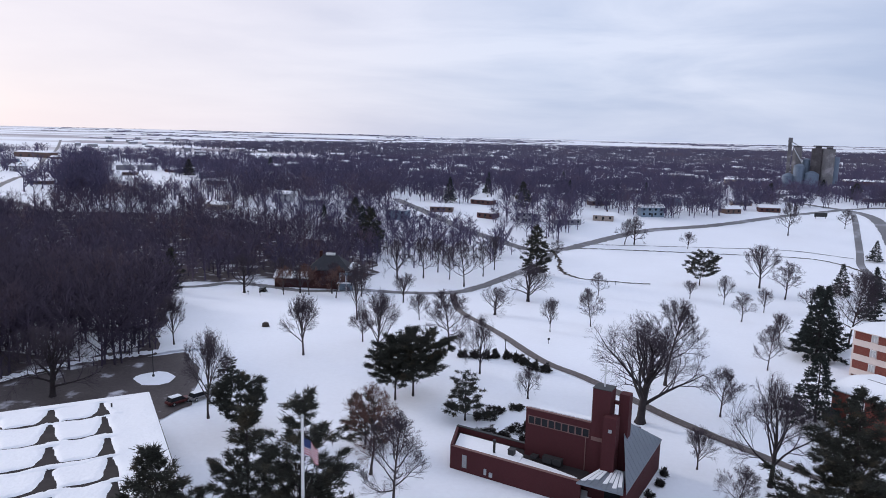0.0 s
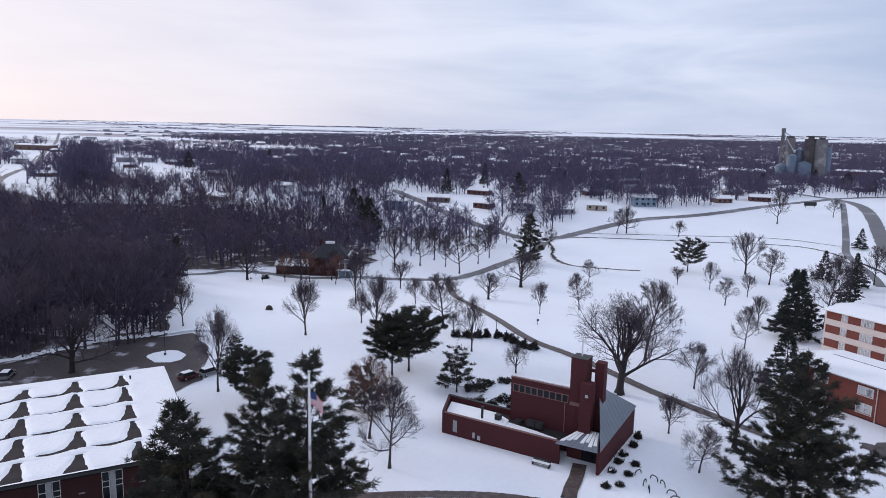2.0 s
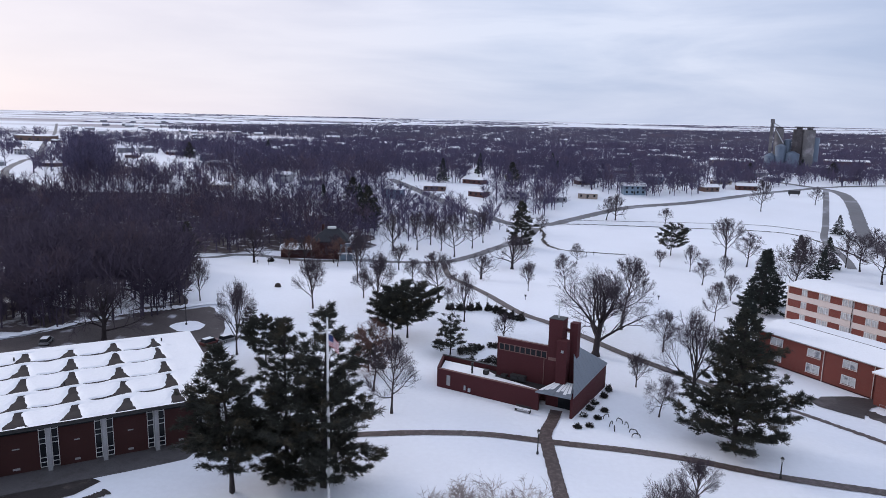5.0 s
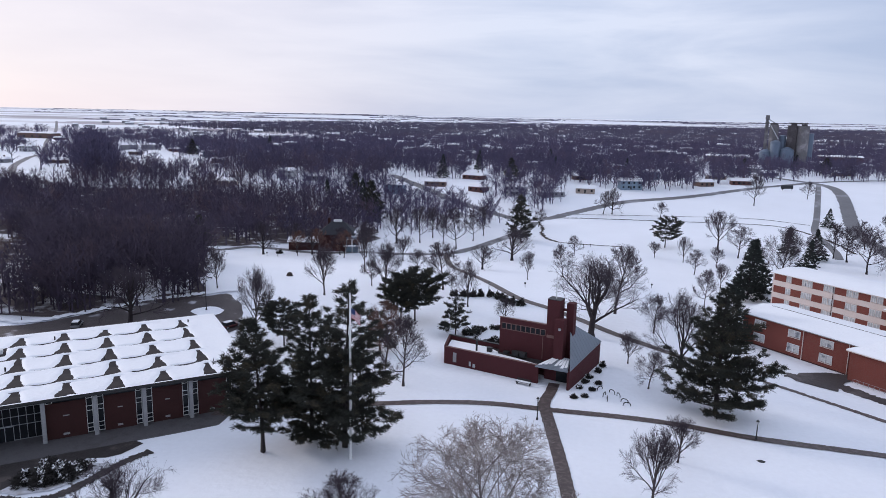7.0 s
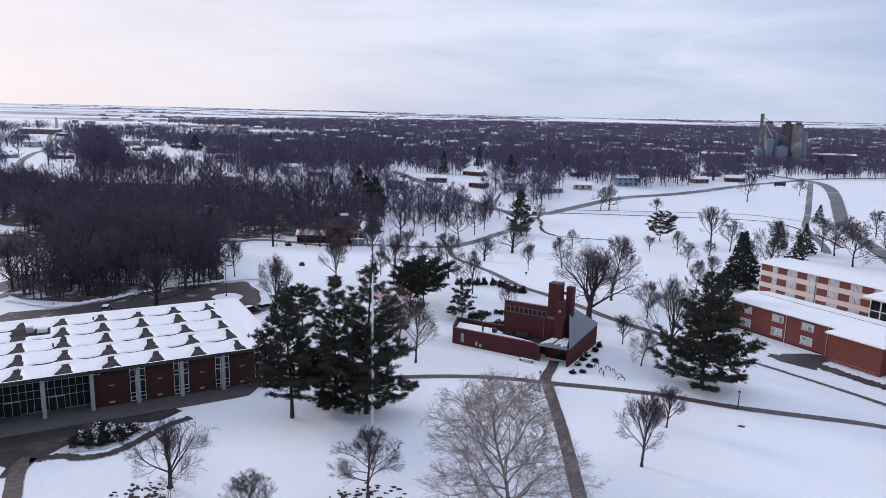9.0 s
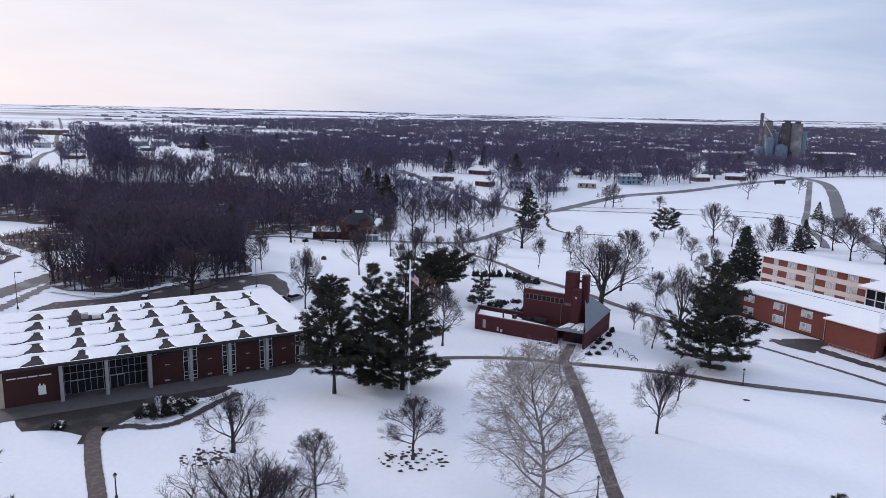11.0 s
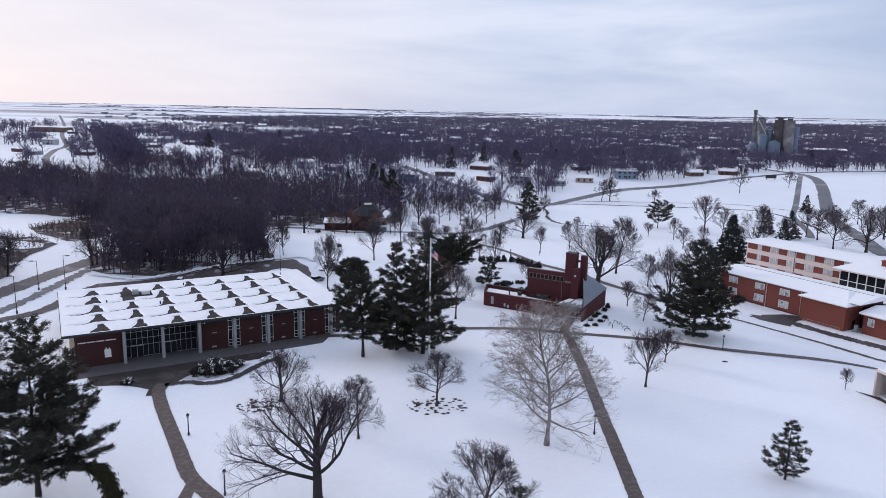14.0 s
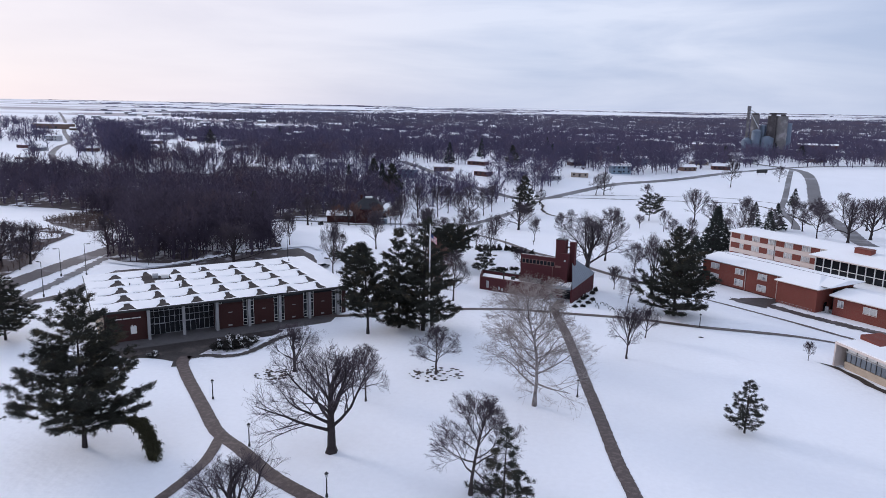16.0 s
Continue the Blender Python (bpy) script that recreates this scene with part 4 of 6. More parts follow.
def woods(name, places, heights, mat, label, seed, slim=True, **kw):
    """Many small leafless trees joined into one stretch of woodland."""
    rng = np.random.default_rng(seed)
    kinds = tiny_trees(seed, **kw)
    segs = []
    for (x, y), h in zip(places, heights):
        g = kinds[rng.integers(len(kinds))].copy()
        a = rng.uniform(0, 2 * np.pi)
        c, s = math.cos(a), math.sin(a)
        w = h * rng.uniform(0.75, 1.15)
        for o in (0, 3):
            gx, gy = g[:, o].copy(), g[:, o + 1].copy()
            g[:, o], g[:, o + 1] = x + w * (gx * c - gy * s), y + w * (gx * s + gy * c)
            g[:, o + 2] = ground_z(x, y) - 0.1 + g[:, o + 2] * h
        g[:, 6:] *= h * (1.35 if slim else 1.0)
        segs.append(g)
    me = tube_mesh(name, np.zeros((0, 8)), 3, np.concatenate(segs), slim)
    me.materials.append(mat)
    return tagged(new(name, me), label, "woods", kind="stuff")


def inside(x, y, poly):
    hit = False
    for (x0, y0), (x1, y1) in zip(poly, poly[1:] + poly[:1]):
        if (y0 > y) != (y1 > y) and x < (x1 - x0) * (y - y0) / (y1 - y0) + x0:
            hit = not hit
    return hit


def scatter(seed, poly, area, keep=lambda x, y: True):
    rng = np.random.default_rng(seed)
    xs, ys = [p[0] for p in poly], [p[1] for p in poly]
    n = int((max(xs) - min(xs)) * (max(ys) - min(ys)) / area)
    return [(x, y) for x, y in zip(rng.uniform(min(xs), max(xs), n), rng.uniform(min(ys), max(ys), n)) if inside(x, y, poly) and keep(x, y)]


def clear_of_roads(x, y):
    for ax, ay, bx, by, w in ((-100, 570, -22, 450, 9), (-22, 450, -1, 424, 9), (-175, 285, -121, 305, 7), (-121, 305, -78, 311, 9),
                              (-285, 455, -348, 498, 7), (-348, 498, -436, 626, 8), (-436, 626, -539, 792, 9), (-539, 792, -882, 1294, 12)):
        t = max(0, min(1, ((x - ax) * (bx - ax) + (y - ay) * (by - ay)) / ((bx - ax) ** 2 + (by - ay) ** 2)))
        if math.hypot(x - ax - t * (bx - ax), y - ay - t * (by - ay)) < w:
            return False
    return True


NEAR_WOOD = [(-125, 196), (-117, 190.5), (-108, 191), (-99, 193), (-91.5, 202), (-82, 204), (-77, 214), (-84, 228), (-100, 264), (-118, 288), (-170, 282), (-215, 318), (-195, 322), (-160, 262), (-142, 238), (-128, 218)]
MID_WOOD = [(-330, 345), (-215, 322), (-165, 300), (-121, 316), (-100, 330), (-78, 335), (-60, 345), (-70, 372), (-90, 410), (-135, 440), (-165, 470), (-230, 480), (-330, 470), (-450, 480)]
patch("leaf_litter", NEAR_WOOD, LITTER, "dark leaf litter and thin snow under the trees", "woodland floor", lift=0.12, cell=5, rag=1.5, seed=41)
patch("leaf_litter", MID_WOOD, LITTER, "dark leaf litter and thin snow under the trees", "woodland floor", lift=0.14, cell=6, rag=2.5, seed=42)
rng_h = np.random.default_rng(5)
near = scatter(1, NEAR_WOOD, 9.5)
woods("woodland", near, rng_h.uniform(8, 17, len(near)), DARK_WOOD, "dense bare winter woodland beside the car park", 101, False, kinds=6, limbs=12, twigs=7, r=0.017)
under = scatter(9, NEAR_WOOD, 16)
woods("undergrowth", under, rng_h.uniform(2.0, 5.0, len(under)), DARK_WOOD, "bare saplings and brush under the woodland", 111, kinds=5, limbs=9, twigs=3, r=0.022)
brush = scatter(12, BRUSH_NORTH, 4.0) + scatter(13, BRUSH_SOUTH, 4.0)
woods("brush", brush, rng_h.uniform(1.2, 3.2, len(brush)), BRUSH, "dry brown brush standing in the snow", 112, kinds=5, limbs=8, twigs=3, r=0.030)
midw = scatter(2, MID_WOOD, 25, lambda x, y: clear_of_roads(x, y) and noise.noise((x * 0.03, y * 0.02, 4.0)) + 0.5 * noise.noise((x * 0.08, y * 0.05, 6.0)) > -0.30 - (0.4 if y < 345 else 0))
woods("woodland", midw, rng_h.uniform(8, 18, len(midw)), HAZY_MID_TWIG, "bare winter woodland in the valley", 102, kinds=8, limbs=12, twigs=10, r=0.014)


PARK_WOOD = [(-100, 338), (-60, 350), (-40, 365), (-18, 385), (-8, 420), (-28, 440), (-60, 480), (-100, 520), (-170, 510), (-165, 470), (-135, 440), (-90, 410)]
parkw = scatter(8, PARK_WOOD, 42, clear_of_roads)
CREEK_WOOD = [(-330, 470), (-230, 480), (-170, 510), (-100, 520), (-95, 575), (-140, 660), (-200, 640), (-255, 580), (-290, 520)]
creek = scatter(15, CREEK_WOOD, 48, lambda x, y: clear_of_roads(x, y) and noise.noise((x * 0.03, y * 0.02, 12.0)) > -0.22)
woods("woodland", creek, rng_h.uniform(9, 17, len(creek)), HAZY_MID_TWIG, "bare woods along the creek below the town", 114, kinds=8, limbs=12, twigs=9, r=0.016)
woods("park_trees", parkw, rng_h.uniform(9, 15, len(parkw)), HAZY_TWIG, "bare trees between the park road and the town", 110, kinds=6, limbs=12, twigs=10, r=0.015)


def town_keep(x, y):
    if not clear_of_roads(x, y):
        return False
    d = 0.7 * noise.noise((x * 0.016, y * 0.011, 3.0)) + 0.7 * noise.noise((x * 0.045, y * 0.035, 7.0))
    return d > (-0.13 if y < 560 else -0.12 if y < 680 else -0.27)


TOWN = [(-95, 570), (-60, 515), (-20, 470), (0, 445), (25, 470), (55, 505), (98, 525), (135, 560), (190, 612), (300, 640), (420, 700), (520, 760), (640, 1000), (560, 1250), (-300, 1250), (-480, 900), (-330, 700), (-220, 600), (-180, 500)]
town = scatter(3, TOWN, 50, town_keep)
close, back = [p for p in town if p[1] < 720], [p for p in town if p[1] >= 720]
woods("town_trees", close, rng_h.uniform(9, 20, len(close)), HAZY_TWIG, "bare trees crowding the streets of the town", 103, kinds=8, limbs=13, twigs=11, r=0.0145)
woods("town_trees", back, rng_h.uniform(8, 14, len(back)), HAZY_TWIG, "bare trees over the farther streets of the town", 113, kinds=6, limbs=9, twigs=6, r=0.026)
WEST = [(-950, 1250), (-480, 1250), (-300, 700), (-170, 520), (-200, 485), (-330, 475), (-460, 485), (-640, 600), (-900, 900)]
OPEN_WEST = [(-287, 570), (-258, 585), (-330, 790), (-360, 727), (-410, 690)]
west = scatter(4, WEST, 85, lambda x, y: clear_of_roads(x, y) and not inside(x, y, OPEN_WEST) and noise.noise((x * 0.012, y * 0.009, 9.0)) + 0.6 * noise.noise((x * 0.035, y * 0.03, 2.0)) > 0.06)
woods("town_trees", west, rng_h.uniform(8, 16, len(west)), HAZY_TWIG, "bare trees among scattered snowy plots", 104, kinds=5, limbs=10, twigs=6, r=0.026)
hedge = [(x + rng_h.normal(0, 9), y + rng_h.normal(0, 13)) for t in np.linspace(0, 1, 210) for x, y in ((-285 - 249 * t, 494 + 369 * t),)]
woods("tree_belt", hedge, rng_h.uniform(14, 22, len(hedge)), HAZY_TWIG, "tall dark belt of bare trees along a creek", 105, kinds=5, limbs=12, twigs=9, r=0.026)
FAR = [(-300, 1250), (640, 1250), (950, 1300), (1600, 2300), (1150, 2500), (300, 2450), (-300, 2300), (-750, 2100), (-900, 1700)]
farw = scatter(6, FAR, 120, lambda x, y: noise.noise((x * 0.010, y * 0.005, 5.0)) + 0.6 * noise.noise((x * 0.03, y * 0.018, 1.0)) > -0.46)
woods("hazy_far_woods", farw, rng_h.uniform(9, 14, len(farw)), HAZY_FAR_WOOD, "far bare woods beyond the town", 106, kinds=5, limbs=7, twigs=3, r=0.055)
EAST = [(430, 690), (520, 740), (640, 1000), (950, 1300), (1000, 1100), (700, 700), (560, 560), (330, 560), (260, 630)]
east = scatter(7, EAST, 160, lambda x, y: noise.noise((x * 0.012, y * 0.009, 15.0)) > -0.1)
woods("town_trees", east, rng_h.uniform(9, 17, len(east)), HAZY_TWIG, "bare trees round the grain elevator", 107, kinds=5, limbs=10, twigs=6, r=0.026)


def hedgerows(count):
    """Far hedgerows and shelter belts: long low ragged banks between the fields."""
    rng = np.random.default_rng(31)
    V, Q = [], []
    for k in range(count):
        y = 2150 + 2500 * (k / count) ** 1.1 + rng.normal(0, 40)
        x = rng.uniform(-0.75, 0.66) * y
        n = int(rng.uniform(12, 70))
        drift = rng.normal(0, 1.2)
        for i in range(n + 1):
            px, py = x + i * 11.0, y + i * drift
            h = max(0.5, rng.uniform(0.6, 3.4) * (0.3 if rng.uniform() < 0.12 else 1))
            z = ground_z(px, py)
            V += [(px, py - 3, z - 0.5), (px, py - 1, z + h), (px, py + 3, z - 0.5)]
            if i < n:
                a = len(V) - 3
                Q += [(a, a + 3, a + 4, a + 1), (a + 1, a + 4, a + 5, a + 2)]
    me = fast_mesh("hedgerow", V, None, Q)
    # hedgerows share the far trees' colour with haze painted in
    me.materials.append(HAZY_FAR_WOOD)
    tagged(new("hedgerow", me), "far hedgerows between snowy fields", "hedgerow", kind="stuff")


hedgerows(85)


def house(x, y, turn, wide, deep, high, siding, seed, label, dark_roof=False):
    z = ground_z(x, y)
    ob = thing("house", pose(x, y, z, 0, 0, math.degrees(turn)), label, "house", "houses of the town")
    w, d = wide / 2, deep / 2
    part("wall", boxes((-w, w, -d, d, -0.6, high)), siding, ob)
    part("roof", gable(-w, w, -d, d, high, 0.22 * deep, 0.5, 0.2), SHINGLE if dark_roof else ROOF_SNOW, ob, "dark roof" if dark_roof else "snow-covered gable roof")
    bm = bmesh.new()
    box(bm, w * 0.3, w * 0.3 + 0.8, d * 0.1, d * 0.1 + 0.8, high, high + 0.22 * deep + 1.1)
    part("chimney", bm, LIB_BRICK, ob)
    n = max(2, int(wide / 3.2))
    for s in range(max(1, int(high / 2.7))):
        for i in range(n):
            cx = -w + wide * (i + 0.5) / n
            part("window", boxes((cx - 0.6, cx + 0.6, -d - 0.05, -d + 0.1, 0.9 + 2.8 * s, 2.2 + 2.8 * s)), GLASS, ob)
    part("door", boxes((-w * 0.12, -w * 0.12 + 1.0, -d - 0.06, -d + 0.1, 0, 2.05)), DARK_METAL, ob)
    return ob


HOUSE_WORDS = ["white-sided house with a snowy roof", "grey house with a snowy roof among trees", "tan house with a snow-covered roof", "pale blue house with a snowy roof", "dark brown house under bare trees", "brick house with a snowy roof"]
for k, (x, y) in enumerate(((-167, 532), (-144, 528), (-198, 500), (-82, 492), (-60, 520), (-30, 506), (-6, 498), (16, 497), (38, 512), (68, 530), (121, 556), (150, 574), (5, 665), (11, 773), (144, 618),
                            (92, 598), (40, 578), (-37, 556), (-71, 606), (197, 665), (123, 634), (180, 682), (265, 690), (81, 697), (275, 777), (-120, 640), (-10, 600), (60, 640), (-140, 700), (-60, 700),
                            (0, 720), (130, 740), (215, 730), (-207, 807), (-120, 760), (60, 820), (170, 830), (-30, 860), (100, 900), (230, 860), (-384, 711), (-376, 775), (-474, 1010), (-329, 861), (-530, 815), (-526, 745), (-640, 960), (-436, 1056),
                            (-368, 477), (-352, 484), (-385, 510), (-604, 834), (-379, 585), (-454, 604), (-500, 712), (-420, 575), (-560, 640), (-300, 700), (-265, 640), (-215, 640), (-250, 720))):
    house(x, y, 0.25 * math.sin(k * 2.1) + (0.15 if x > 0 else -0.2), 11 + 4 * ((k * 7) % 5) / 4, 8, 2.9 if k % 3 else 5.4, SIDINGS[k % 6], k, HOUSE_WORDS[k % 6])


def far_houses():
    """Rows of far roofs, too small to tell apart."""
    rng = np.random.default_rng(77)
    wall, roof = bmesh.new(), bmesh.new()
    for k in range(390):
        y = rng.uniform(700, 2300)
        x = rng.uniform(-0.66, 0.5) * y
        if x < -0.3 * y and rng.uniform() < 0.5 or (170 < x < 330 and 720 < y < 900):
            continue
        w, d, h, z, a = rng.uniform(5, 9), rng.uniform(4, 5), rng.uniform(3, 6), ground_z(x, y), rng.uniform(-0.3, 0.3)
        c, s = math.cos(a), math.sin(a)
        pts = [(x + c * px - s * py, y + s * px + c * py) for px, py in ((-w, -d), (w, -d), (w, d), (-w, d))]
        prism(wall, pts, z - 1, z + h)
        lo = [roof.verts.new((px, py, z + h)) for px, py in pts]
        e = [roof.verts.new((x - c * w, y - s * w, z + h + 2.4)), roof.verts.new((x + c * w, y + s * w, z + h + 2.4))]
        for f in ((lo[0], lo[1], e[1], e[0]), (lo[2], lo[3], e[0], e[1]), (lo[1], lo[2], e[1]), (lo[3], lo[0], e[0])):
            roof.faces.new(f)
    ob = thing("far_houses", Matrix(), "many far snow-roofed houses among bare trees", "houses", kind="stuff")
    tagged(part("walls", wall, SIDINGS[1], ob), kind="stuff")
    tagged(part("roofs", roof, ROOF_SNOW, ob), kind="stuff")


far_houses()


# ---- library ----
def library():
    L = thing("library", Matrix.Translation((-81.7, 121.2, -1.6)) @ pose(0, 0, 0, 0, 0, 35.7), "low brick library with a snowy shell roof on grey columns", "library")
    W, D, H = 53.0, 34.4, 6.6
    bw, bd = W / 8, D / 5
    cell = 0.24
    nx, ny = int(W / cell), int(D / cell)
    rng = np.random.default_rng(8)
    phase = rng.uniform(0, 1, (10, 8, 4))

    def shell(u, v):
        a, b = abs((u / bw) % 1 - 0.5) * 2, abs((v / bd) % 1 - 0.5) * 2
        edge = min(1.0, u / 1.5, v / 1.5, (W - u) / 1.5, (D - v) / 1.5)
        return 0.22 * a * b * max(0.0, edge)

    def bare(u, v):
        """Where the dark roof shows: wind-swept fins at the high corners, with long streaks to one side drawn as fold
        shade.
        """
        best = -1.0
        u, v = u + 0.18 * noise.noise((u * 0.5, v * 0.5, 2)), v + 0.16 * noise.noise((u * 0.5, v * 0.5, 8))
        for i in (math.floor(u / bw), math.floor(u / bw) + 1):
            for j in (math.floor(v / bd), math.floor(v / bd) + 1):
                if not (0 < i < 8 and 0 <= j < 5):
                    continue
                p = phase[i, j]
                du, dv = (u - i * bw) / bw, (v - j * bd) / bd
                dv -= 0.12 if j == 0 else 0.0
                big = 1.25 if i == 1 else 0.8 if i == 7 else 1.0
                top = (0.62 if j in (0, 4) else 0.78) + 0.14 * p[3]
                fin = -1
                if -0.06 < dv < top:
                    k = max(0.0, 1 - max(0.0, dv) / top)
                    left, right = (0.07 + 0.20 * k ** 1.6) * big, (0.05 + 0.09 * k) * big
                    fin = (1 + du / left if du < 0 else 1 - du / right) * min(1.0, (top - dv) / 0.12, (dv + 0.06) / 0.05)
                    fin = max(fin, -1)
                run = 0.72 + 0.16 * p[1]
                # long dark streak stands for the shadow side of a roof fold
                fold_shade = -1
                if j > 0 and -run < du < -0.06:
                    k = math.sin(math.pi * (-du - 0.06) / (run - 0.06)) ** 0.6
                    fold_shade = 1 - abs(dv + 0.015 + 0.014 * math.sin(du * 7 + p[2] * 6)) / (0.014 + 0.034 * k * (0.5 + 0.9 * p[0]))
                best = max(best, fin, fold_shade)
        if 1.75 * bw < u < 2.7 * bw and 3.3 * bd < v < 3.95 * bd:
            best = max(best, 0.5 + 0.6 * noise.noise((u * 0.6, v * 0.6, 1)))
        return best

    V, S, quads, sq = [], [], [], []
    idx = {}
    for j in range(ny + 1):
        for i in range(nx + 1):
            u, v = W * i / nx, D * j / ny
            z = H + shell(u, v)
            V.append((u, v, z))
            dep = min(0.16, max(-0.02, -0.22 * bare(u, v) + 0.05 * noise.noise((u * 0.7, v * 0.7, 4))))
            S.append((u, v, z + dep))
    for j in range(ny):
        for i in range(nx):
            a = j * (nx + 1) + i
            f = (a, a + 1, a + nx + 2, a + nx + 1)
            quads.append(f)
            if sum(S[k][2] - V[k][2] > 0.0 for k in f) >= 2:
                sq.append(f)
    me = fast_mesh("roof", V, None, quads)
    me.materials.append(DARK_ROOF)
    roof = part("roof", me, None, L, "dark roof membrane over shallow shells")
    used = sorted({k for f in sq for k in f})
    remap = {k: n for n, k in enumerate(used)}
    me = fast_mesh("snow_cover", [S[k] for k in used], None, [[remap[k] for k in f] for f in sq])
    me.polygons.foreach_set("use_smooth", [True] * len(me.polygons))
    me.materials.append(ROOF_SNOW)
    part("snow_cover", me, None, roof, "drifted snow with wind-swept gaps and dark streaks standing for fold shade")
    part("soffit", boxes((0.1, W - 0.1, 0.1, D - 0.1, H - 0.35, H - 0.02)), CONCRETE, L)
    part("fascia", boxes((0, W, -0.12, 0.1, H - 0.3, H + 0.02), (0, W, D - 0.1, D + 0.12, H - 0.3, H + 0.02), (-0.12, 0.1, -0.12, D + 0.12, H - 0.3, H + 0.02), (W - 0.1, W + 0.12, -0.12, D + 0.12, H - 0.3, H + 0.02)), DARK_METAL, L, "dark roof edge")
    # columns
    for k in range(1, 8):
        u = bw * (k + 0.5)
        bm = boxes((u - 0.28, u + 0.28, 0.35, 0.95, 0, H - 1.0))
        prism(bm, [(u - 0.28, 0.35), (u + 0.28, 0.35), (u + 0.28, 0.95), (u - 0.28, 0.95)], H - 1.0, H - 0.34)
        part("column", bm, CONCRETE, L, "grey concrete column")
    # back, side walls
    y0 = 1.3
    part("back_wall", boxes((1.2, W - 1.2, D - 1.6, D - 1.2, 0, H - 0.35)), LIB_BRICK, L)
    part("side_wall", boxes((1.2, 1.6, y0 + 0.4, D - 1.6, 0, H - 0.35)), TAN, L, "tan stone end wall")
    part("side_wall", boxes((W - 1.6, W - 1.2, y0 + 0.4, D - 1.6, 0, H - 0.35)), LIB_BRICK, L)
    part("corner_pier", boxes((1.2, 1.9, y0, y0 + 0.4, 0, H - 0.35)), TAN, L, "tan stone corner")
    # brick panel with illegible lettering and a crest
    part("brick_panel", boxes((1.9, 9.4, y0, y0 + 0.4, 0, H - 0.35)), LIB_BRICK, L)
    bars = bmesh.new()
    for a, b in ((2.4, 3.7), (3.9, 5.2), (5.4, 6.7), (6.9, 8.6)):
        box(bars, a, b, y0 - 0.05, y0, 4.62, 4.80)
    part("lettering", bars, WHITE, L, "pale raised lettering")
    crest = solid([(6.6, y0 - 0.10), (7.7, y0 - 0.10), (7.7, y0), (6.6, y0)], 1.5, 3.0)
    box(crest, 6.8, 7.0, y0 - 0.10, y0, 3.0, 3.35)
    box(crest, 7.3, 7.5, y0 - 0.10, y0, 3.0, 3.25)
    part("crest", crest, WHITE, L, "pale wall emblem")
    # glazed lobby
    g0, g1, gy = 9.9 + 0.4, 23.2 - 0.2, y0 + 2.2
    part("lobby_glass", boxes((g0, g1, gy, gy + 0.06, 0.1, H - 0.4)), GLASS, L, "dark lobby glass")
    part("lobby_return", boxes((9.4, g0, y0, gy + 0.1, 0, H - 0.35)), LIB_BRICK, L)
    part("lobby_return", boxes((g1, 23.4, y0, gy + 0.1, 0, H - 0.35)), LIB_BRICK, L)
    n = 13
    for i in range(n + 1):
        u = g0 + (g1 - g0) * i / n
        part("mullion", boxes((u - 0.035, u + 0.035, gy - 0.10, gy, 0.1, H - 0.4)), STEEL, L)
    for z in (0.1, 2.3, 3.6, 4.9):
        part("transom", boxes((g0, g1, gy - 0.08, gy - 0.01, z, z + 0.07)), STEEL, L)
    for u in (11.2, 12.3, 17.2, 18.3):
        part("door", boxes((u, u + 1.0, gy - 0.16, gy - 0.08, 0.12, 2.2)), GLASS, L, "glazed lobby door")
        part("door_frame", boxes((u - 0.06, u, gy - 0.18, gy - 0.06, 0.1, 2.3), (u + 1.0, u + 1.06, gy - 0.18, gy - 0.06, 0.1, 2.3), (u, u + 1.0, gy - 0.18, gy - 0.06, 2.2, 2.3)), STEEL, L)
    # brick panels between paired window strips
    edges = [23.4]
    for k in range(4, 8):
        c = bw * (k + 0.5)
        edges += [c - 1.15, c + 1.15]
    edges.append(W - 1.2)
    for a, b in zip(edges[::2], edges[1::2]):
        if b > a:
            p = part("brick_panel", boxes((a, b, y0, y0 + 0.4, 0, H - 1.1)), LIB_BRICK, L)
            part("clerestory", boxes((a, b, y0 + 0.1, y0 + 0.2, H - 1.1, H - 0.35)), GLASS, L)
            bars = boxes((a + (b - a) * 0.42, a + (b - a) * 0.58, y0 - 0.04, y0, 3.4, 3.55))
            part("wall_letters", bars, CONCRETE, p)
            part("vent_grille", boxes((a + (b - a) * 0.40, a + (b - a) * 0.56, y0 - 0.04, y0, 0.55, 0.85)), CONCRETE, p)
    for k in [3] + list(range(4, 8)):
        c = bw * (k + 0.5)
        for s in ((1,) if k == 3 else (-1, 1)):
            a, b = sorted((c + s * 0.30, c + s * 1.15))
            if k == 3:
                a, b = c + 0.35, c + 1.2
            w = part("window", boxes((a, b, y0 + 0.12, y0 + 0.18, 0.3, H - 0.4)), GLASS, L, "tall narrow dark window")
            fr = boxes((a, a + 0.07, y0 + 0.02, y0 + 0.12, 0.3, H - 0.4), (b - 0.07, b, y0 + 0.02, y0 + 0.12, 0.3, H - 0.4))
            for z in (0.3, 0.95, 1.6, 3.6, 4.3, 5.5):
                box(fr, a + 0.07, b - 0.07, y0 + 0.03, y0 + 0.12, z, z + 0.07)
            part("window_frame", fr, WHITE, w)
        part("pier", boxes((c - 0.30, c + 0.30, y0 + 0.02, y0 + 0.4, 0, H - 0.4)), CONCRETE, L)
    # terrace
    part("terrace", boxes((1.0, W + 0.5, -4.0, y0 + 2.3, -0.3, 0.10)), WET_TERRACE, L, "wet dark paved terrace")
    # rooftop gear in the cleared corner
    part("roof_vent", boxes((14.0, 15.2, 25.2, 26.2, H, H + 1.0)), STEEL, L)
